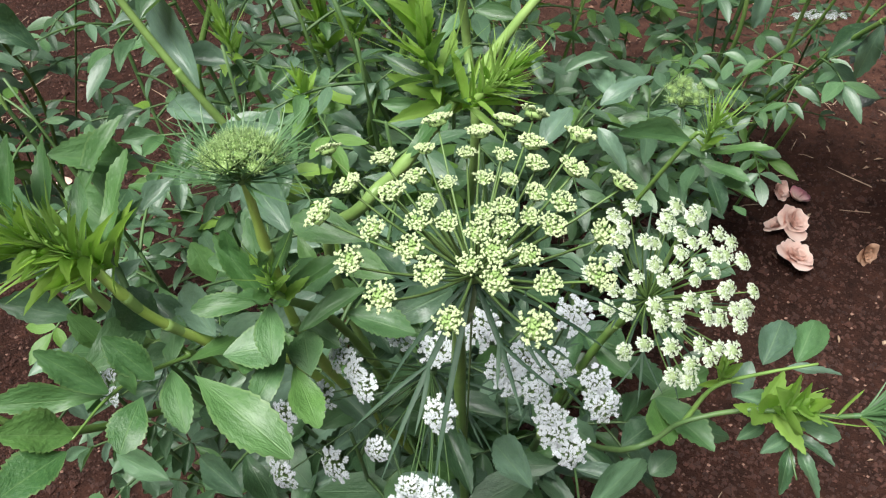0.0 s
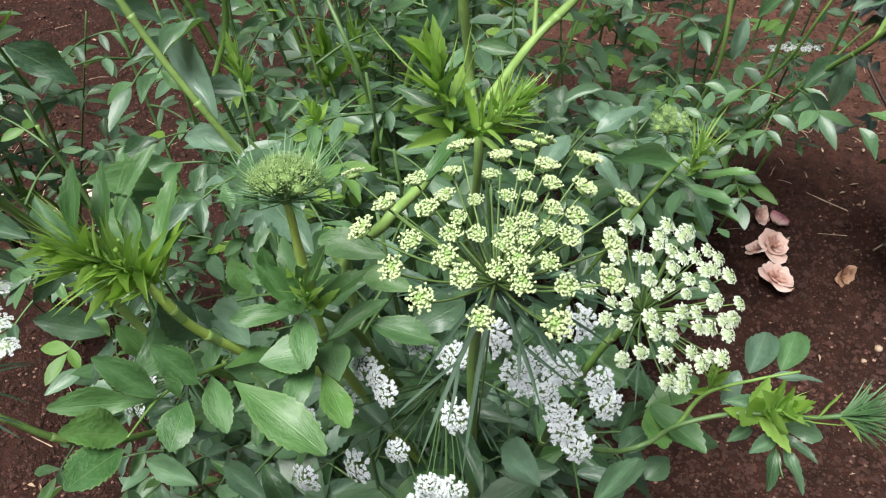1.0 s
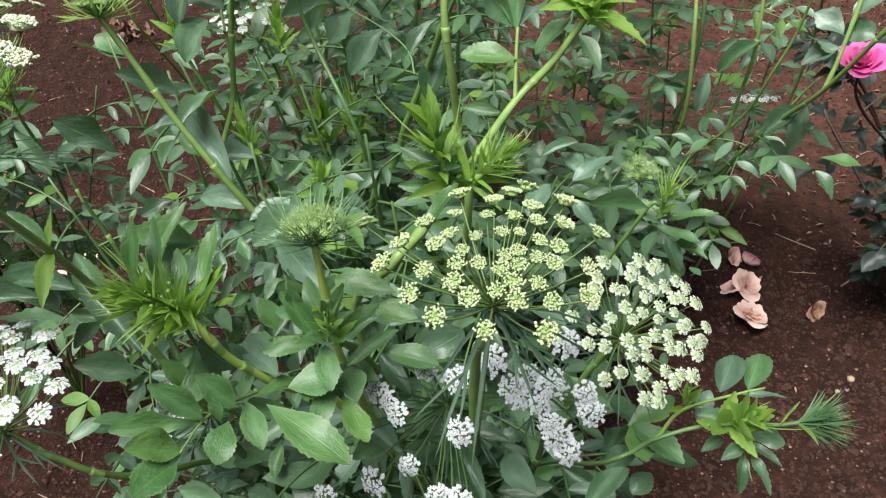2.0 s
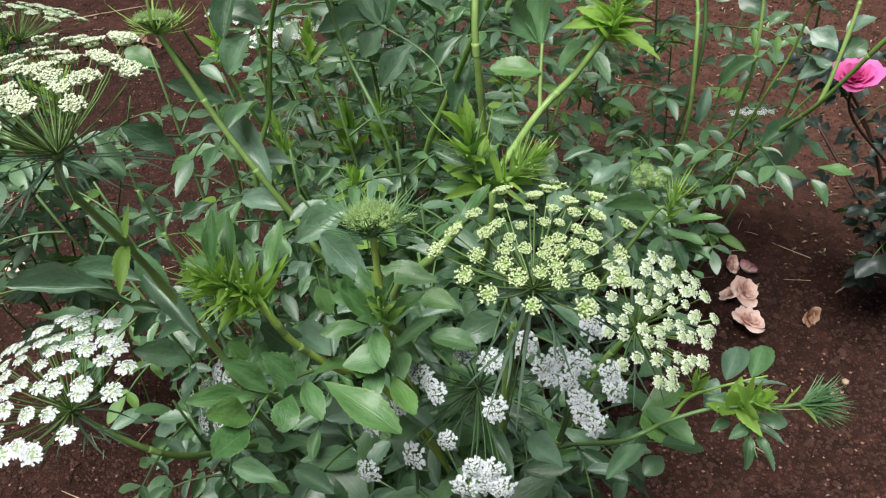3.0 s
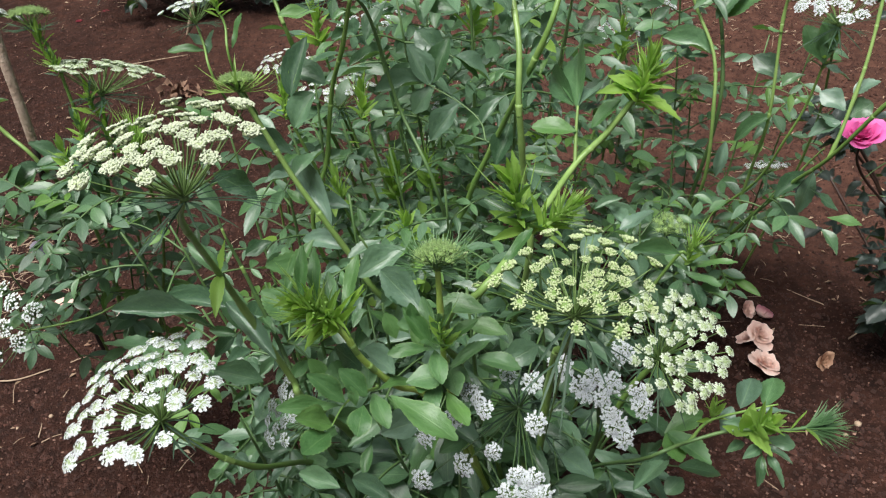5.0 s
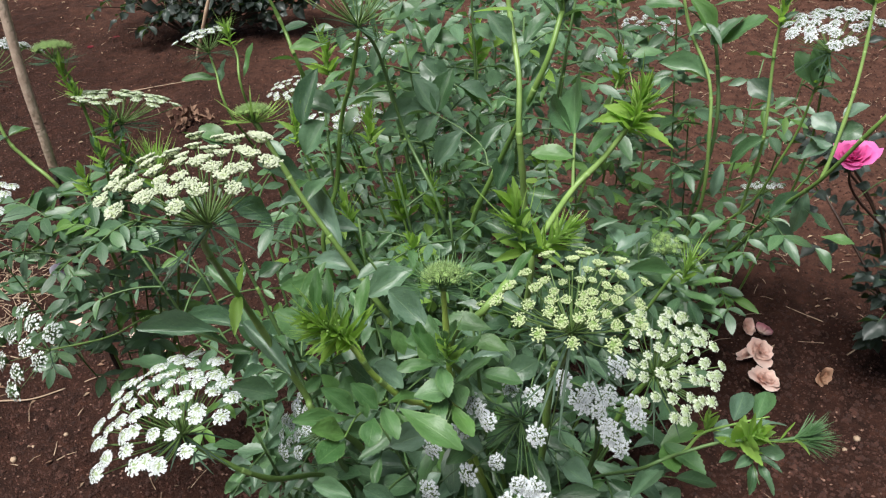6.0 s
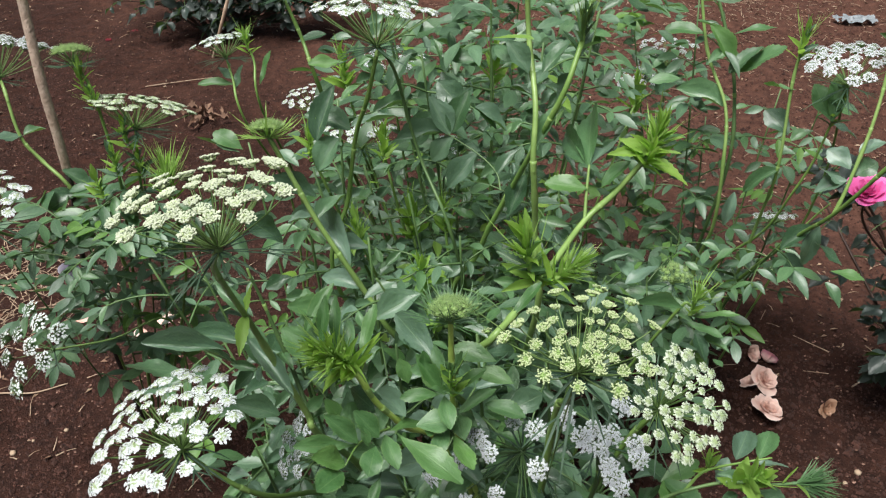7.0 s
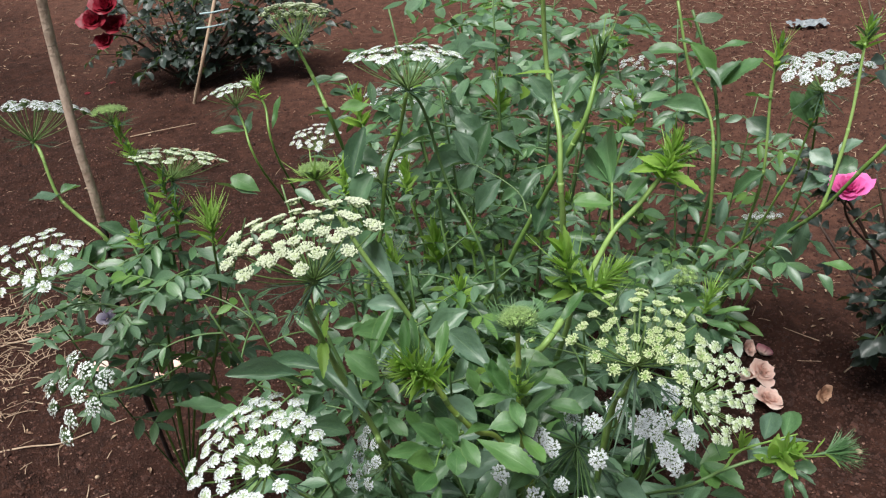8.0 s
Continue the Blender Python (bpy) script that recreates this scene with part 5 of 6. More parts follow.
# ---------- plants towards the pink rose ----------
right = thing("flowering_plant", (0.42, 1.22, 0), "tall sparse umbellifer with bare green stalks and white heads", "plant")
RB = (0.42, 1.22, 0.0)
stem(right, [RB, (0.42, 1.2, 0.35), (0.4265, 1.1541, 0.4962), (0.4233, 1.1549, 0.6176), (0.4224, 1.1950, 0.6964), (0.3926, 1.2468, 0.7708), (0.3740, 1.2885, 0.8758)], 0.0055, 0.004, STEM_PALE, steps=5)
stem(right, [RB, (0.43, 1.26, 0.3), (0.4528, 1.2241, 0.5667), (0.4536, 1.2608, 0.6863), (0.4369, 1.2875, 0.7646), (0.4110, 1.3238, 0.8466)], 0.006, 0.0042, STEM_SHADED)
stem(right, [(0.47, 1.28, 0.0), (0.50, 1.22, 0.3), (0.5076, 1.1733, 0.5023), (0.5054, 1.1374, 0.6158), (0.5087, 1.1665, 0.7485), (0.5136, 1.1747, 0.8000)], 0.005, 0.0038, STEM_PALE)
stem(right, [(0.47, 1.28, 0.0), (0.46, 1.26, 0.3), (0.5179, 1.1708, 0.4753), (0.5359, 1.1357, 0.5700), (0.5550, 1.1288, 0.6365), (0.5669, 1.1259, 0.7114)], 0.004, 0.003, STEM)
stem(right, [(0.40, 1.20, 0.0), (0.40, 1.18, 0.25), (0.4970, 1.1931, 0.3494), (0.5278, 1.0725, 0.5238), (0.5478, 0.9979, 0.6189), (0.5754, 0.9453, 0.7241), (0.6073, 0.9334, 0.7812)], 0.006, 0.0042, STEM, steps=5)
stem(right, [(0.5478, 0.9979, 0.6189), (0.5600, 1.0056, 0.6623), (0.5831, 1.0324, 0.7570), (0.6000, 1.0708, 0.8661)], 0.005, 0.0035, STEM_PALE)
stem(right, [(0.5278, 1.0725, 0.5238), (0.5512, 1.0671, 0.5703), (0.5658, 1.0556, 0.6032)], 0.003, 0.002, STEM_PALE)
R2 = (0.5741, 1.1242, 0.7658)
umbel(right, R2, (-0.15, 0.05, 1), 0.068, 0.036, 0.016, 30, "white", 0.0095, 66, bracts=14, bract_len=0.06)
umbel(right, (0.4123, 1.6132, 0.5949), (0, 0, 1), 0.058, 0.035, 0.012, 24, "white", 0.0068, 67, bracts=12, bract_len=0.05)
umbel(right, (0.3074, 1.3876, 0.6386), (0, -0.1, 1), 0.040, 0.026, 0.008, 22, "white", 0.0062, 68, bracts=12, bract_len=0.04)
umbel(right, (0.5411, 1.1902, 0.4805), (0, 0.40, 0.9), 0.040, 0.012, 0.004, 26, "white", 0.0050, 69, bracts=10, bract_len=0.05)
stem(right, [(0.40, 1.55, 0), (0.42, 1.6, 0.3), (0.4123, 1.6132, 0.5949)], 0.004, 0.003, STEM)
stem(right, [(0.25, 1.4, 0), (0.3, 1.4, 0.4), (0.3074, 1.3876, 0.6386)], 0.004, 0.003, STEM)
stem(right, [(0.55, 1.35, 0), (0.6, 1.2, 0.5), R2], 0.004, 0.003, STEM)
shoot(right, (0.5136, 1.1747, 0.8000), (0.1, 0, 1), 0.060, 18, 111, spikes=10, spread=1.0, kind=LANCE + LANCE_DARK)
shoot(right, (0.6000, 1.0708, 0.8661), (0.1, 0, 1), 0.055, 20, 113, spikes=10, spread=1.1, kind=LANCE + LANCE_DARK)
shoot(right, (0.5669, 1.1259, 0.7114), (0.2, 0, 1), 0.050, 16, 112, spikes=10, spread=1.0, kind=LANCE + LANCE_DARK)
leaf(right, (0.4268, 1.2252, 0.7415), (0.4727, 1.2294, 0.7874), 0.0340, BROAD)
leaf(right, (0.4351, 1.2231, 0.7425), (0.5086, 1.2171, 0.7878), 0.0408)
leaf(right, (0.4345, 1.2267, 0.7506), (0.3962, 1.2615, 0.8122), 0.0272)
leaf(right, (0.4307, 1.2470, 0.7991), (0.4896, 1.2365, 0.8216), 0.0204)
leaf(right, (0.3891, 1.2571, 0.7951), (0.3280, 1.2759, 0.8067), 0.0272)
leaf(right, (0.4217, 1.2046, 0.6919), (0.3512, 1.2349, 0.7172), 0.0313, BROAD)
leaf(right, (0.5086, 1.1365, 0.6164), (0.4525, 1.1381, 0.5834), 0.0204, BROAD)
leaf(right, (0.5179, 1.1589, 0.6653), (0.4875, 1.1872, 0.7006), 0.0313, BROAD)
leaf(right, (0.5224, 1.1535, 0.6581), (0.5524, 1.1520, 0.6791), 0.0245, BROAD)
leaf(right, (0.5599, 1.1169, 0.7110), (0.5340, 1.1487, 0.7565), 0.0331)
leaf(right, (0.5614, 1.1164, 0.7113), (0.5692, 1.1430, 0.7774), 0.0304)
leaf(right, (0.5638, 1.1136, 0.7079), (0.5971, 1.0942, 0.6991), 0.0238, BROAD)
leaf(right, (0.5600, 1.0056, 0.6623), (0.5242, 1.0298, 0.6762), 0.0277, BROAD)
leaf(right, (0.5597, 1.0098, 0.6693), (0.5184, 1.0153, 0.6465), 0.0252, BROAD)
leaf(right, (0.5624, 1.0168, 0.6840), (0.5367, 1.0411, 0.7074), 0.0277, BROAD)
leaf(right, (0.5713, 1.0250, 0.7071), (0.6022, 1.0206, 0.7278), 0.0277, BROAD)
leaf(right, (0.5662, 1.0115, 0.6777), (0.5954, 1.0084, 0.6982), 0.0277, BROAD)
leaf(right, (0.5516, 1.0599, 0.5592), (0.5057, 1.0536, 0.5199), 0.0268, BROAD)
leaf(right, (0.5591, 1.0575, 0.5608), (0.5372, 1.0297, 0.5047), 0.0268, BROAD)
leaf(right, (0.5785, 0.9909, 0.5331), (0.5415, 1.0219, 0.5527), 0.0263, BROAD)
leaf(right, (0.5569, 0.9827, 0.5069), (0.5748, 0.9482, 0.4908), 0.0223, BROAD)
leaf(right, (0.5641, 0.9905, 0.5226), (0.6030, 0.9642, 0.5320), 0.0223)
leaf(right, (0.4444, 1.1354, 0.5742), (0.4290, 1.1101, 0.5248), 0.0204, BROAD)
leaf(right, (0.5154, 1.1610, 0.7417), (0.4683, 1.1785, 0.7429), 0.0160, BROAD)
for k, (pts, n) in enumerate((([RB, (0.38, 1.15, 0.3), (0.34, 1.08, 0.52)], 9), ([RB, (0.48, 1.18, 0.3), (0.52, 1.08, 0.52)], 8), ([(0.3, 1.05, 0), (0.3, 1.0, 0.3), (0.28, 0.95, 0.55)], 9), ([(0.2, 1.15, 0), (0.22, 1.12, 0.3), (0.2, 1.1, 0.6)], 9), ([(0.3, 1.4, 0), (0.32, 1.4, 0.3), (0.34, 1.42, 0.56)], 9), ([RB, (0.44, 1.3, 0.3), (0.44, 1.36, 0.6)], 7), ([RB, (0.40, 1.25, 0.4), (0.38, 1.3, 0.84)], 9), ([RB, (0.36, 1.35, 0.4), (0.30, 1.5, 0.80)], 9), ([RB, (0.5, 1.3, 0.3), (0.56, 1.35, 0.66)], 7), ([(0.62, 1.5, 0), (0.64, 1.45, 0.3), (0.66, 1.4, 0.62)], 7))):
    stem(right, pts, 0.004, 0.002, STEM_SHADED)
    dress(right, pts, n + 9, 0.066, 0.038, 540 + k, 0.3, 1.0, pairs=(2, 3, 3), joined=True)

# ---------- plants by the wooden stake ----------
west = thing("flowering_plant", (-0.60, 1.08, 0), "sparse umbellifer beside a wooden stake, heads at several stages", "plant")
WB = (-0.60, 1.08, 0.0)
UL = (-0.4163, 0.8967, 0.7994)
stem(west, [WB, (-0.5, 1.05, 0.4), (-0.4297, 0.9026, 0.7094), UL], 0.004, 0.003, STEM)
umbel(west, UL, (0.12, 0.35, 0.93), 0.066, 0.030, 0.010, 46, "pale", 0.0066, 70, bracts=16, bract_len=0.055)
BL = (-0.4770, 0.8969, 0.8888)
stem(west, [WB, (-0.52, 1.0, 0.5), (-0.4531, 0.8943, 0.7139), (-0.4536, 0.8884, 0.8176), (-0.4609, 0.8934, 0.8618), BL], 0.004, 0.003, STEM)
umbel(west, BL, (-0.05, 0.3, 1), 0.020, 0.014, 0.006, 22, "bud", 0.0050, 71, bracts=26, bract_len=0.032, bract_drop=-0.1)
shoot(west, (-0.4686, 0.8902, 0.8632), (0, 0, 1), 0.040, 12, 72, spikes=6, spread=1.2)
stem(west, [WB, (-0.56, 1.06, 0.45), (-0.5473, 0.9459, 0.6684), (-0.5838, 0.9494, 0.7212), (-0.606, 0.952, 0.759), (-0.6189, 0.9710, 0.8182), (-0.6368, 0.9989, 0.8198)], 0.005, 0.0032, STEM_PALE, steps=5)
umbel(west, (-0.6392, 0.9990, 0.8227), (0.05, 0.45, 1), 0.070, 0.045, 0.012, 30, "white", 0.0078, 73, bracts=12, bract_len=0.04)
umbel(west, (-0.5593, 0.7466, 0.7430), (-0.1, -0.1, 1), 0.068, 0.032, 0.016, 34, "flower", 0.0070, 74, bracts=12, bract_len=0.05)
stem(west, [WB, (-0.6, 0.98, 0.5), (-0.5593, 0.7466, 0.7430)], 0.004, 0.003, STEM)
leaf(west, (-0.6025, 0.9524, 0.7593), (-0.6393, 0.9306, 0.7614), 0.0294, BROAD)
leaf(west, (-0.6012, 0.9530, 0.7590), (-0.5767, 0.9697, 0.7639), 0.0191, BROAD)
leaf(west, (-0.5473, 0.9459, 0.6684), (-0.5839, 0.9199, 0.6602), 0.0296, BROAD)
leaf(west, (-0.5260, 0.9513, 0.6796), (-0.5591, 0.9496, 0.7078), 0.0220, BROAD)
leaf(west, (-0.5939, 0.9761, 0.4776), (-0.6664, 0.9416, 0.4911), 0.0277, BROAD)
leaf(west, (-0.5862, 0.9763, 0.4720), (-0.5244, 1.0116, 0.4752), 0.0277, BROAD)
leaf(west, (-0.5784, 0.9764, 0.4664), (-0.6293, 0.9349, 0.4525), 0.0245, BROAD)
leaf(west, (-0.3805, 0.7967, 0.4670), (-0.4586, 0.7796, 0.4910), 0.0353, BROAD)
shoot(west, (-0.3480, 0.7988, 0.7672), (0.05, 0.0, 1), 0.060, 16, 91, spikes=90, spread=1.2, ratio=0.12, spike_size=0.9)
stem(west, [WB, (-0.42, 0.95, 0.5), (-0.3480, 0.7988, 0.7672)], 0.004, 0.003, STEM)
for k, (p, s) in enumerate((((-0.4226, 0.8775, 0.7912), 0.045), ((-0.4438, 0.8714, 0.7530), 0.05), ((-0.4579, 0.8844, 0.8390), 0.035), ((-0.4148, 0.8818, 0.7475), 0.045), ((-0.4721, 0.8740, 0.7169), 0.045))):
    shoot(west, p, (0.2 * math.sin(k * 3), -0.1, 1), s, 16, 92 + k, spikes=4, spread=1.3, ratio=0.26, kind=LANCE + LANCE_DARK)
for k, pts in enumerate(([(-0.4297, 0.9026, 0.7094), (-0.5122, 0.8890, 0.6713), (-0.6063, 0.8780, 0.6584)], [(-0.4014, 0.8296, 0.6930), (-0.4907, 0.8175, 0.6460), (-0.5688, 0.8398, 0.6474)])):
    stem(west, pts, 0.004, 0.002, STEM_SHADED)
    dress(west, pts, 12, 0.055, 0.038, 620 + k, 0.0, 1.0, pairs=(2, 3, 3), joined=True, share=0.03)
for k, (pts, n) in enumerate((([WB, (-0.52, 1.02, 0.35), (-0.44, 0.94, 0.70)], 10), ([WB, (-0.56, 1.0, 0.35), (-0.54, 0.92, 0.62)], 9), ([WB, (-0.48, 1.06, 0.35), (-0.36, 1.02, 0.66)], 9), ([WB, (-0.64, 1.0, 0.3), (-0.68, 0.94, 0.58)], 7))):
    stem(west, pts, 0.0028, 0.0018, STEM_SHADED)
    dress(west, pts, n + 6, 0.060, 0.038, 580 + k, 0.45, 1.0, pairs=(2, 3, 3), joined=True, share=0.03)

far = thing("flowering_plant", (-0.36, 1.42, 0), "small umbellifer with a white head over bare soil", "plant")
UM = (-0.4083, 1.2987, 0.7337)
stem(far, [(-0.36, 1.42, 0), (-0.34, 1.36, 0.4), (-0.3772, 1.2456, 0.6446), (-0.3961, 1.2783, 0.7032), UM], 0.004, 0.003, STEM)
umbel(far, UM, (-0.2, 0.3, 1), 0.050, 0.028, 0.010, 30, "flower", 0.0060, 75, bracts=16, bract_len=0.05)
stem(far, [(-0.36, 1.42, 0), (-0.32, 1.36, 0.4), (-0.3345, 1.2080, 0.6838), (-0.3429, 1.2358, 0.7518), (-0.3540, 1.2432, 0.7780)], 0.004, 0.003, STEM)
shoot(far, (-0.3525, 1.2419, 0.7736), (-0.1, 0, 1), 0.045, 12, 76, spikes=30, spread=0.9)
leaf(far, (-0.3961, 1.2783, 0.7032), (-0.4197, 1.2794, 0.7232), 0.0222, BROAD)
leaf(far, (-0.3912, 1.2738, 0.6896), (-0.3807, 1.2820, 0.7274), 0.0222, BROAD)
leaf(far, (-0.3937, 1.2751, 0.6942), (-0.4519, 1.2608, 0.7052), 0.0188)
leaf(far, (-0.3687, 1.1663, 0.6212), (-0.4375, 1.1584, 0.6508), 0.0245, BROAD)
leaf(far, (-0.3643, 1.1696, 0.6248), (-0.4073, 1.1733, 0.6589), 0.0326)
leaf(far, (-0.3353, 1.2232, 0.7175), (-0.3157, 1.2489, 0.7662), 0.0163)

# ---------- wooden stake and the old dark cane under it ----------
m = Mould()
tube(m, spline([(-0.5579, 0.9600, 0.7002), (-0.5553, 0.9558, 0.7623), (-0.5557, 0.9561, 0.8416), (-0.5536, 0.9639, 0.9572), (-0.5423, 0.9548, 1.0613)], 9), 0.0066, 0.0068, 10, 0, 0.06)
stake = tagged(put("wooden_stake", m.mesh("wooden_stake", [WOOD])), "weathered light brown wooden stake leaning over the soil", "stake")
cane = thing("rose_cane", (-0.66, 1.16, 0), "old dark brown rose cane holding up the stake", "branch")
stem(cane, [(-0.66, 1.16, -0.01), (-0.632, 1.071, 0.32), (-0.5949, 0.9972, 0.5066), (-0.5606, 0.9595, 0.6602), (-0.5584, 0.9600, 0.6984)], 0.0048, 0.004, BARK, name="stem", swell=0.3)
stem(cane, [(-0.5614, 0.9617, 0.6540), (-0.5578, 0.9764, 0.6645), (-0.5658, 0.9952, 0.6823)], 0.004, 0.002, BARK, name="twig")

# ---------- roses ----------
def petal_mesh(mat, n, lean, f, rng, squash, seed):
    """One cupped petal that leans out along x."""
    m = Mould()
    verts, uvs, faces = [], [], []
    for i in range(6):
        t = i / 5
        for j in range(6):
            u = j / 5 * 2 - 1
            w = n * 0.62 * math.sin(0.35 + 2.1 * t) * u
            r = n * (0.08 + 0.1 * f) + n * t * math.sin(lean) * (0.7 + 0.5 * t) - abs(u) ** 2 * n * 0.18 * t
            z = n * t * math.cos(lean) * squash - (n * 0.22 * t ** 3 * f) + rng.uniform(-0.04, 0.04) * n * t
            k = noise.noise((r * 90, w * 90, seed)) * n * 0.16 * t
            verts.append((r + k, w, z + k))
            uvs.append((j / 5, t))
    for i in range(5):
        for j in range(5):
            q = i * 6 + j
            faces.append((q, q + 1, q + 7, q + 6))
    m.add(verts, faces, 0, uvs)
    return m.mesh("petal", [mat])


def petals(parent, at, mat, layers, size, seed, open_by=0.8, squash=1.0):
    """Layered cupped petals round a centre."""
    rng = random.Random(seed)
    for k in range(layers):
        f = (k + 1) / layers
        me = petal_mesh(mat, size * (0.55 + 0.5 * f) * rng.uniform(0.85, 1.1), open_by * f * rng.uniform(0.8, 1.25), f, rng, squash, seed + k)
        put("petal", me, parent, at @ Matrix.Rotation(2.399 * k + rng.uniform(-0.3, 0.3), 4, "Z"))


def bloom(bush, p, mat, layers, size, seed, turn, open_by=0.88):
    at = Matrix.Translation(p) @ Euler(turn).to_matrix().to_4x4()
    m = Mould()
    knob(m, (0, 0, -size * 0.05), size * 0.2, 0, random.Random(seed), 0.1)
    head = put("bloom", m.mesh("bloom", [STEM_SHADED]), bush, at)
    petals(head, at, mat, layers, size, seed, open_by)


def fallen(at, size, seed, mat, label, turn, open_by=1.2):
    ob = thing("fallen_rose", (at[0], at[1], soil_height(at[0], at[1])), label, "rose", "fallen roses")
    petals(ob, Matrix.Translation((at[0], at[1], soil_height(at[0], at[1]) + size * 0.34)) @ Euler(turn).to_matrix().to_4x4(), mat, 26, size * 0.8, seed, open_by, 0.8)


fallen((0.634, 1.284), 0.043, 1, FALLEN, "faded peach rose blossom lying on the soil", (0.4, 0.3, 0), 0.8)
fallen((0.608, 1.276), 0.029, 6, FALLEN, "faded peach rose blossom lying on the soil", (-0.3, -0.5, 0), 0.8)
fallen((0.624, 1.206), 0.044, 2, FALLEN, "wide open faded peach rose on the soil", (0.25, 0.2, 1), 0.95)
fallen((0.659, 1.352), 0.036, 3, BLUSH, "pale rose blossom with a pink edge on the soil", (0.9, 0.6, 2), 0.6)
fallen((0.631, 1.378), 0.032, 4, FALLEN, "small faded rose bud lying on the soil", (0.9, -0.4, 1), 0.6)
fallen((0.746, 1.221), 0.029, 5, DRIED, "dried curled tan rose lying on the soil", (1.2, 0.2, 0.4), 0.7)

pink_bush = thing("rose_bush", (0.92, 1.25, 0), "dark-leaved rose bush with one hot pink bloom", "rose bush")
rose_at = (0.6153, 1.0539, 0.6190)
stem(pink_bush, [(0.92, 1.25, 0), (0.84, 1.2, 0.3), (rose_at[0] + 0.03, rose_at[1] + 0.03, rose_at[2] - 0.08), rose_at], 0.0030, 0.0018, CANE)
bloom(pink_bush, rose_at, PINK, 22, 0.031, 9, (0.25, -0.2, 0), 1.1)
rng_r = random.Random(77)
for k in range(13):
    tip = (0.85 + rng_r.uniform(-0.12, 0.35), 1.18 + rng_r.uniform(-0.1, 0.3), rng_r.uniform(0.3, 0.62) + (0.2 if k > 8 else 0))
    pts = [(0.92, 1.25, 0), ((tip[0] + 0.92) / 2, 1.22, tip[2] * 0.55), tip]
    stem(pink_bush, pts, 0.005, 0.002, CANE)
    dress(pink_bush, pts, 10, 0.075, 0.036, 700 + k, 0.3, 1.0, ROSELF, (1, 2), 0.68)

for p in ((0.632, 1.25, 0.600), (0.650, 1.26, 0.580), (0.622, 1.25, 0.575)):
    pts = [(0.92, 1.25, 0), (0.80, 1.27, 0.36), p]
    stem(pink_bush, pts, 0.004, 0.0016, CANE)
    dress(pink_bush, pts, 5, 0.050, 0.034, int(p[0] * 1000), 0.8, 1.0, ROSELF, (1, 2), 0.68)

red_bush = thing("rose_bush", (-1.08, 3.28, 0), "dark-leaved rose bush with crimson blooms beyond bare soil", "rose bush")
for k in range(36):
    tip = (-0.96 + rng_r.uniform(-0.54, 0.66), 3.34 + rng_r.uniform(-0.2, 0.3), rng_r.uniform(0.15, 0.6))
    pts = [(-1.06, 3.30, 0), ((tip[0] - 1.06) / 2, 3.31, tip[2] * 0.6), tip]
    stem(red_bush, pts, 0.004, 0.0018, CANE)
    dress(red_bush, pts, 7, 0.09, 0.046, 720 + k, 0.25, 1.0, ROSELF, (1, 2), 0.68)
for p, s in (((-1.1697, 2.8543, 0.4747), 0.052), ((-1.2150, 2.8254, 0.4353), 0.046), ((-1.1533, 2.8409, 0.4099), 0.044), ((-1.1903, 2.8133, 0.3671), 0.036)):
    bloom(red_bush, p, RED, 18, s, int(s * 1000), (0.7, 0, 0))
stem(red_bush, [(-1.08, 3.30, 0), (-1.25, 3.3, 0.2), (-1.1930, 2.8515, 0.3845)], 0.006, 0.003, CANE)

# ---------- small finds on the soil ----------
for at, s, a in (((-1.4404, 3.3523, 0.0000), 0.030, 0.3), ((-1.5035, 3.2620, 0.0000), 0.022, 1.6), ((-1.0055, 3.4100, 0.0000), 0.02, 2.0)):
    me = petal_mesh(RED, s, 1.3, 0.8, random.Random(int(a * 10)), 0.5, 3)
    tagged(put("fallen_petal", me, None, Matrix.Translation((at[0], at[1], soil_height(at[0], at[1]) + 0.004)) @ Matrix.Rotation(a, 4, "Z")), "single crimson rose petal on bare soil", "petal", "fallen petals")
for at, s in (((-0.8916, 1.0604, 0.0000), 0.007), ((-0.8055, 1.1196, 0.0000), 0.005), ((-0.8652, 1.0945, 0.0000), 0.004), ((0.7648, 1.0674, 0.0000), 0.007), ((0.7327, 1.0414, 0.0000), 0.005)):
    m = Mould()
    knob(m, (0, 0, 0), s, 0, random.Random(int(s * 9999)), 0.2)
    tagged(put("pebble", m.mesh("pebble", [STRAW]), None, Matrix.Translation((at[0], at[1], soil_height(at[0], at[1]) + s * 0.4))), "small pale pebble lying on red soil", "pebble", "pebbles")
for at, s, a in (((-0.725, 1.467), 0.034, 0.4), ((-0.700, 1.455), 0.028, 2.2), ((-0.742, 1.440), 0.026, 4.1), ((-0.912, 1.449), 0.036, 1.2)):
    me = petal_mesh(FALLEN, s, 1.2, 0.8, random.Random(int(a * 10)), 0.5, 5)
    tagged(put("fallen_petal", me, None, Matrix.Translation((at[0], at[1], soil_height(at[0], at[1]) + 0.004)) @ Matrix.Rotation(a, 4, "Z")), "faded pale peach rose petal on the soil", "petal", "fallen petals")
for pts, r in (([(-1.12, 1.19), (-1.003, 1.225), (-0.93, 1.238), (-0.868, 1.272)], 0.0024), ([(-1.20, 2.82), (-1.10, 2.835), (-0.96, 2.87)], 0.0022), ([(-1.30, 1.62), (-1.16, 1.60), (-1.05, 1.66)], 0.0026), ([(0.83, 1.30), (0.90, 1.34), (0.99, 1.33)], 0.0018)):
    m = Mould()
    tube(m, spline([(x, y, soil_height(x, y) + r + 0.003) for x, y in pts], 5), r, r * 0.6, 6)
    tagged(put("twig", m.mesh("twig", [STRAW])), "thin dry pale twig lying on the soil", "twig", "twigs")
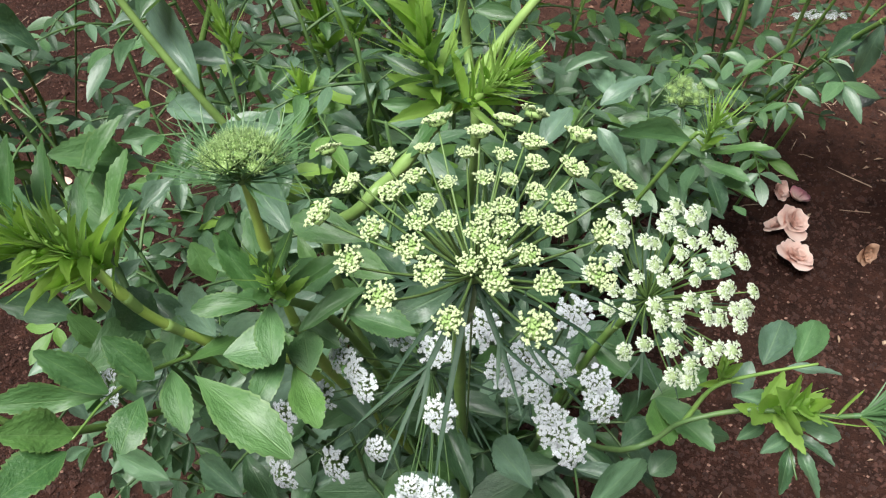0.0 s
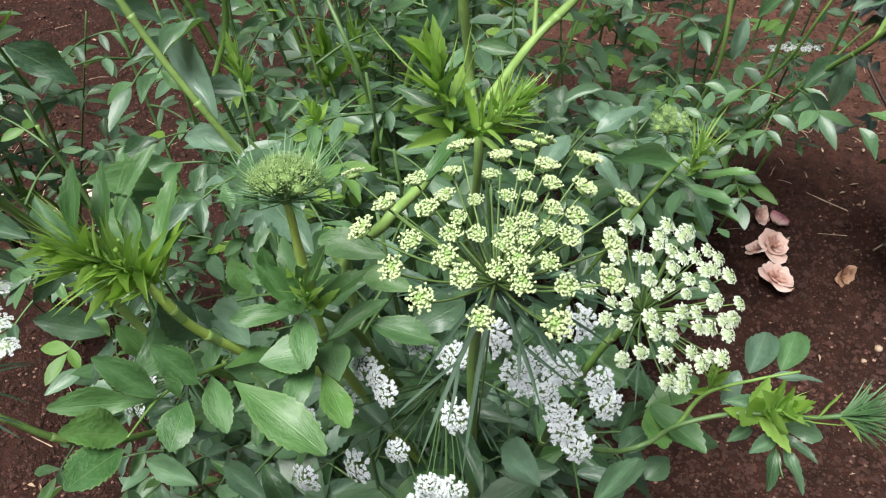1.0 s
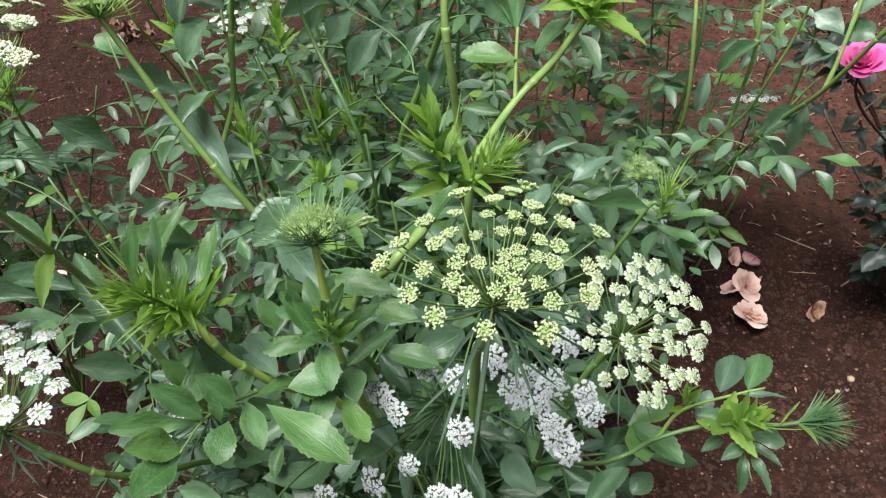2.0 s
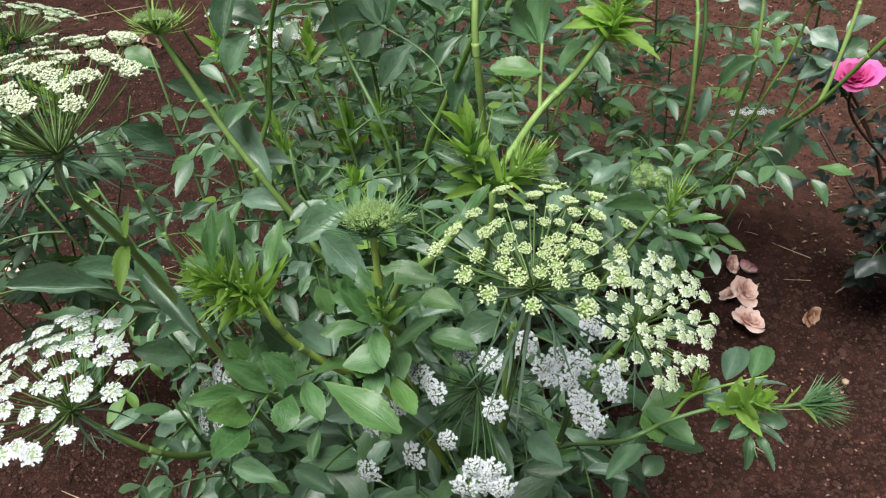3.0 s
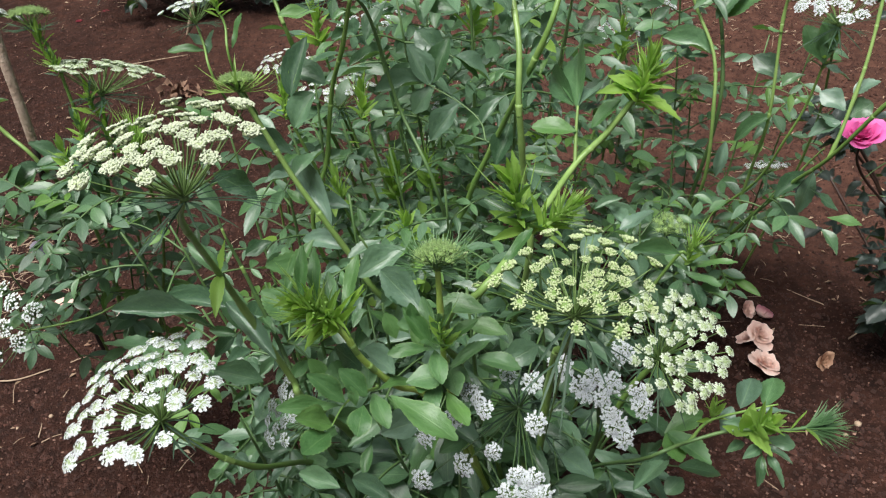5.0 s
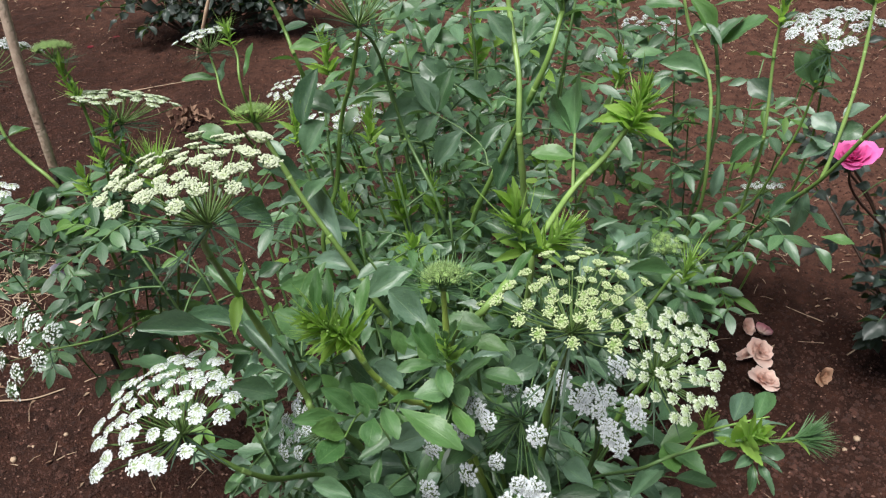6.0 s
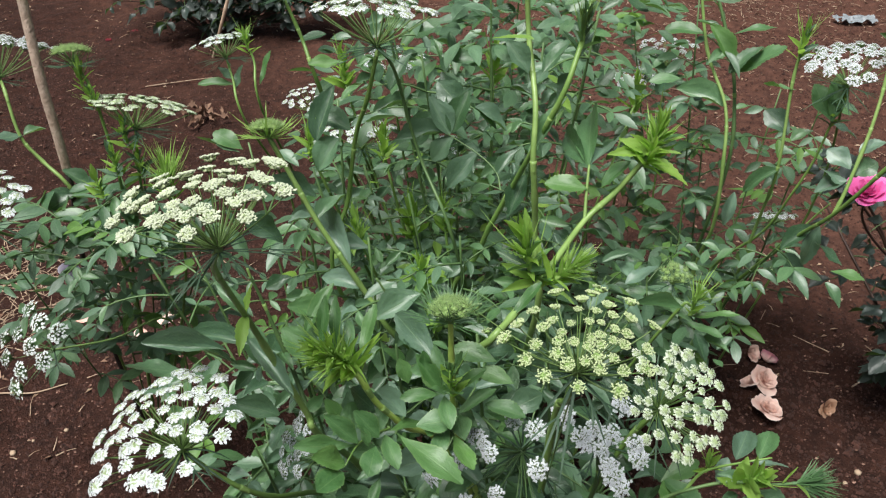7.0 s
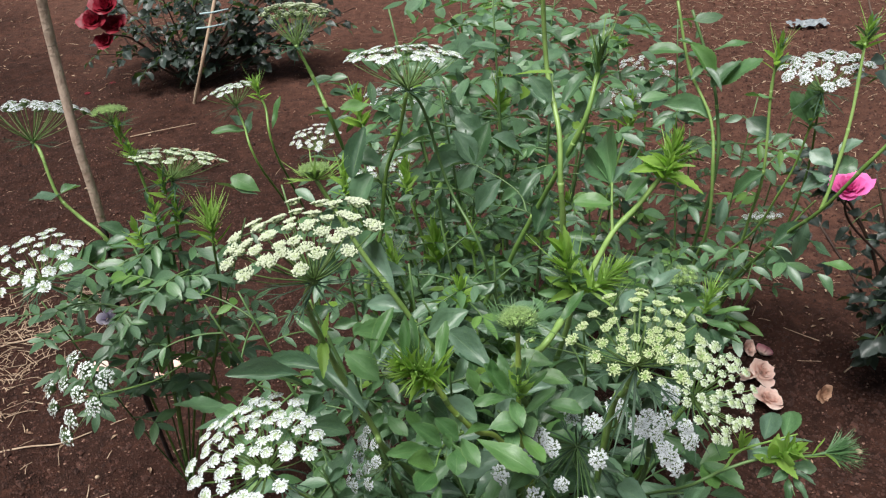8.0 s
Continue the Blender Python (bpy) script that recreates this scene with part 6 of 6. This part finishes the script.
heap_at = (-0.8776, 2.5102, 0.0000)
heap = thing("dead_leaves", heap_at, "small heap of curled brown dead leaves", "dead leaves")
DEAD = [leaf_mesh("dead_leaf", DRYLEAF, 5, 0.45, 0.5, bnd, 0.2, sd, 0.05) for bnd, sd in ((0.4, 1), (-0.3, 2), (0.6, 3))]
rng_h = random.Random(8)
for k in range(22):
    p = Vector(heap_at) + Vector((rng_h.gauss(0, 0.04), rng_h.gauss(0, 0.035), 0.012 + rng_h.random() * 0.03))
    q = p + Vector((rng_h.uniform(-1, 1), rng_h.uniform(-1, 1), rng_h.uniform(-0.2, 0.6))).normalized() * rng_h.uniform(0.02, 0.04)
    put("dead_leaf", rng_h.choice(DEAD), heap, blade_pose(p, q, 0.017, (rng_h.uniform(-1, 1), 0, 1)))
film_at = (1.5881, 3.5322, 0.0000)
m = Mould()
fv = [(i * 0.014 - 0.08 + 0.006 * noise.noise((i, j, 1)), j * 0.012 - 0.05 + 0.006 * noise.noise((i, j, 8)), 0.008 + 0.03 * abs(noise.noise((i * 0.7, j * 0.8, 4)))) for j in range(8) for i in range(13)]
m.add(fv, [(j * 13 + i, j * 13 + i + 1, j * 13 + i + 14, j * 13 + i + 13) for j in range(7) for i in range(12) if (i * 7 + j * 5) % 11])
tagged(put("plastic_scrap", m.mesh("plastic_scrap", [SCRAP], False), None, Matrix.Translation(film_at)), "crumpled pale blue scrap of plastic on the soil", "plastic scrap")


def heap_area(rng):
    return -1.16 + rng.gauss(0, 0.11), 1.60 + rng.gauss(0, 0.16)


def bed_area(rng):
    return 1.3 + rng.gauss(0, 0.45), 3.75 + rng.gauss(0, 0.3)


litter("straw_patch", 480, 14, heap_area, straw, [STRAW], "patch of pale dry straw on the soil", "straw")
litter("leaf_patch", 900, 15, bed_area, chip, [DRYLEAF], "dense patch of dry leaf scraps", "dead leaves")
litter("straw_strip", 260, 16, bed_area, straw, [STRAW], "strip of pale straw and twigs on far soil", "straw")
mauve_at = (-0.5884, 0.9418, 0.5379)
mauve = thing("fallen_blossom", mauve_at, "pale mauve blossom caught on a dark stem", "blossom")
petals(mauve, Matrix.Translation(mauve_at) @ Euler((0.8, 0, 0)).to_matrix().to_4x4(), MAUVE, 6, 0.018, 17, 1.0)

# ---------- thin cane tied with twine by the far rose bush ----------
prop = thing("support_cane", (-1.0164, 3.0745, 0.0000), "thin pale cane with blue twine propping a rose bush", "cane")
stem(prop, [(-1.0164, 3.0745, 0.0000), (-0.9289, 3.0470, 0.2106), (-0.8359, 3.1522, 0.4749)], 0.011, 0.009, STRAW, name="cane")
for q in ((-0.8726, 3.1100, 0.3574), (-0.8915, 3.0900, 0.3085)):
    m = Mould()
    tube(m, [(q[0] - 0.05, q[1] - 0.01, q[2]), (q[0], q[1] - 0.014, q[2] + 0.004), (q[0] + 0.06, q[1] - 0.01, q[2] + 0.012)], 0.0045, 0.003, 6)
    put("twine", m.mesh("twine", [TWINE]), prop)

# ---------- withered head on the ground ----------
dry = thing("fading_plant", (-0.50, 1.05, 0), "fading umbellifer head with pale drooping clusters over the soil", "plant")
umbel(dry, (-0.598, 0.850, 0.458), (-0.55, -0.55, 0.62), 0.072, 0.035, 0.012, 10, "old", 0.0150, 80, bracts=6, bract_len=0.05, ray_mat=STEM_SHADED)
stem(dry, [(-0.50, 1.05, 0.0), (-0.46, 0.98, 0.30), (-0.45, 0.93, 0.455), (-0.52, 0.885, 0.452), (-0.598, 0.850, 0.458)], 0.003, 0.0025, STEM)
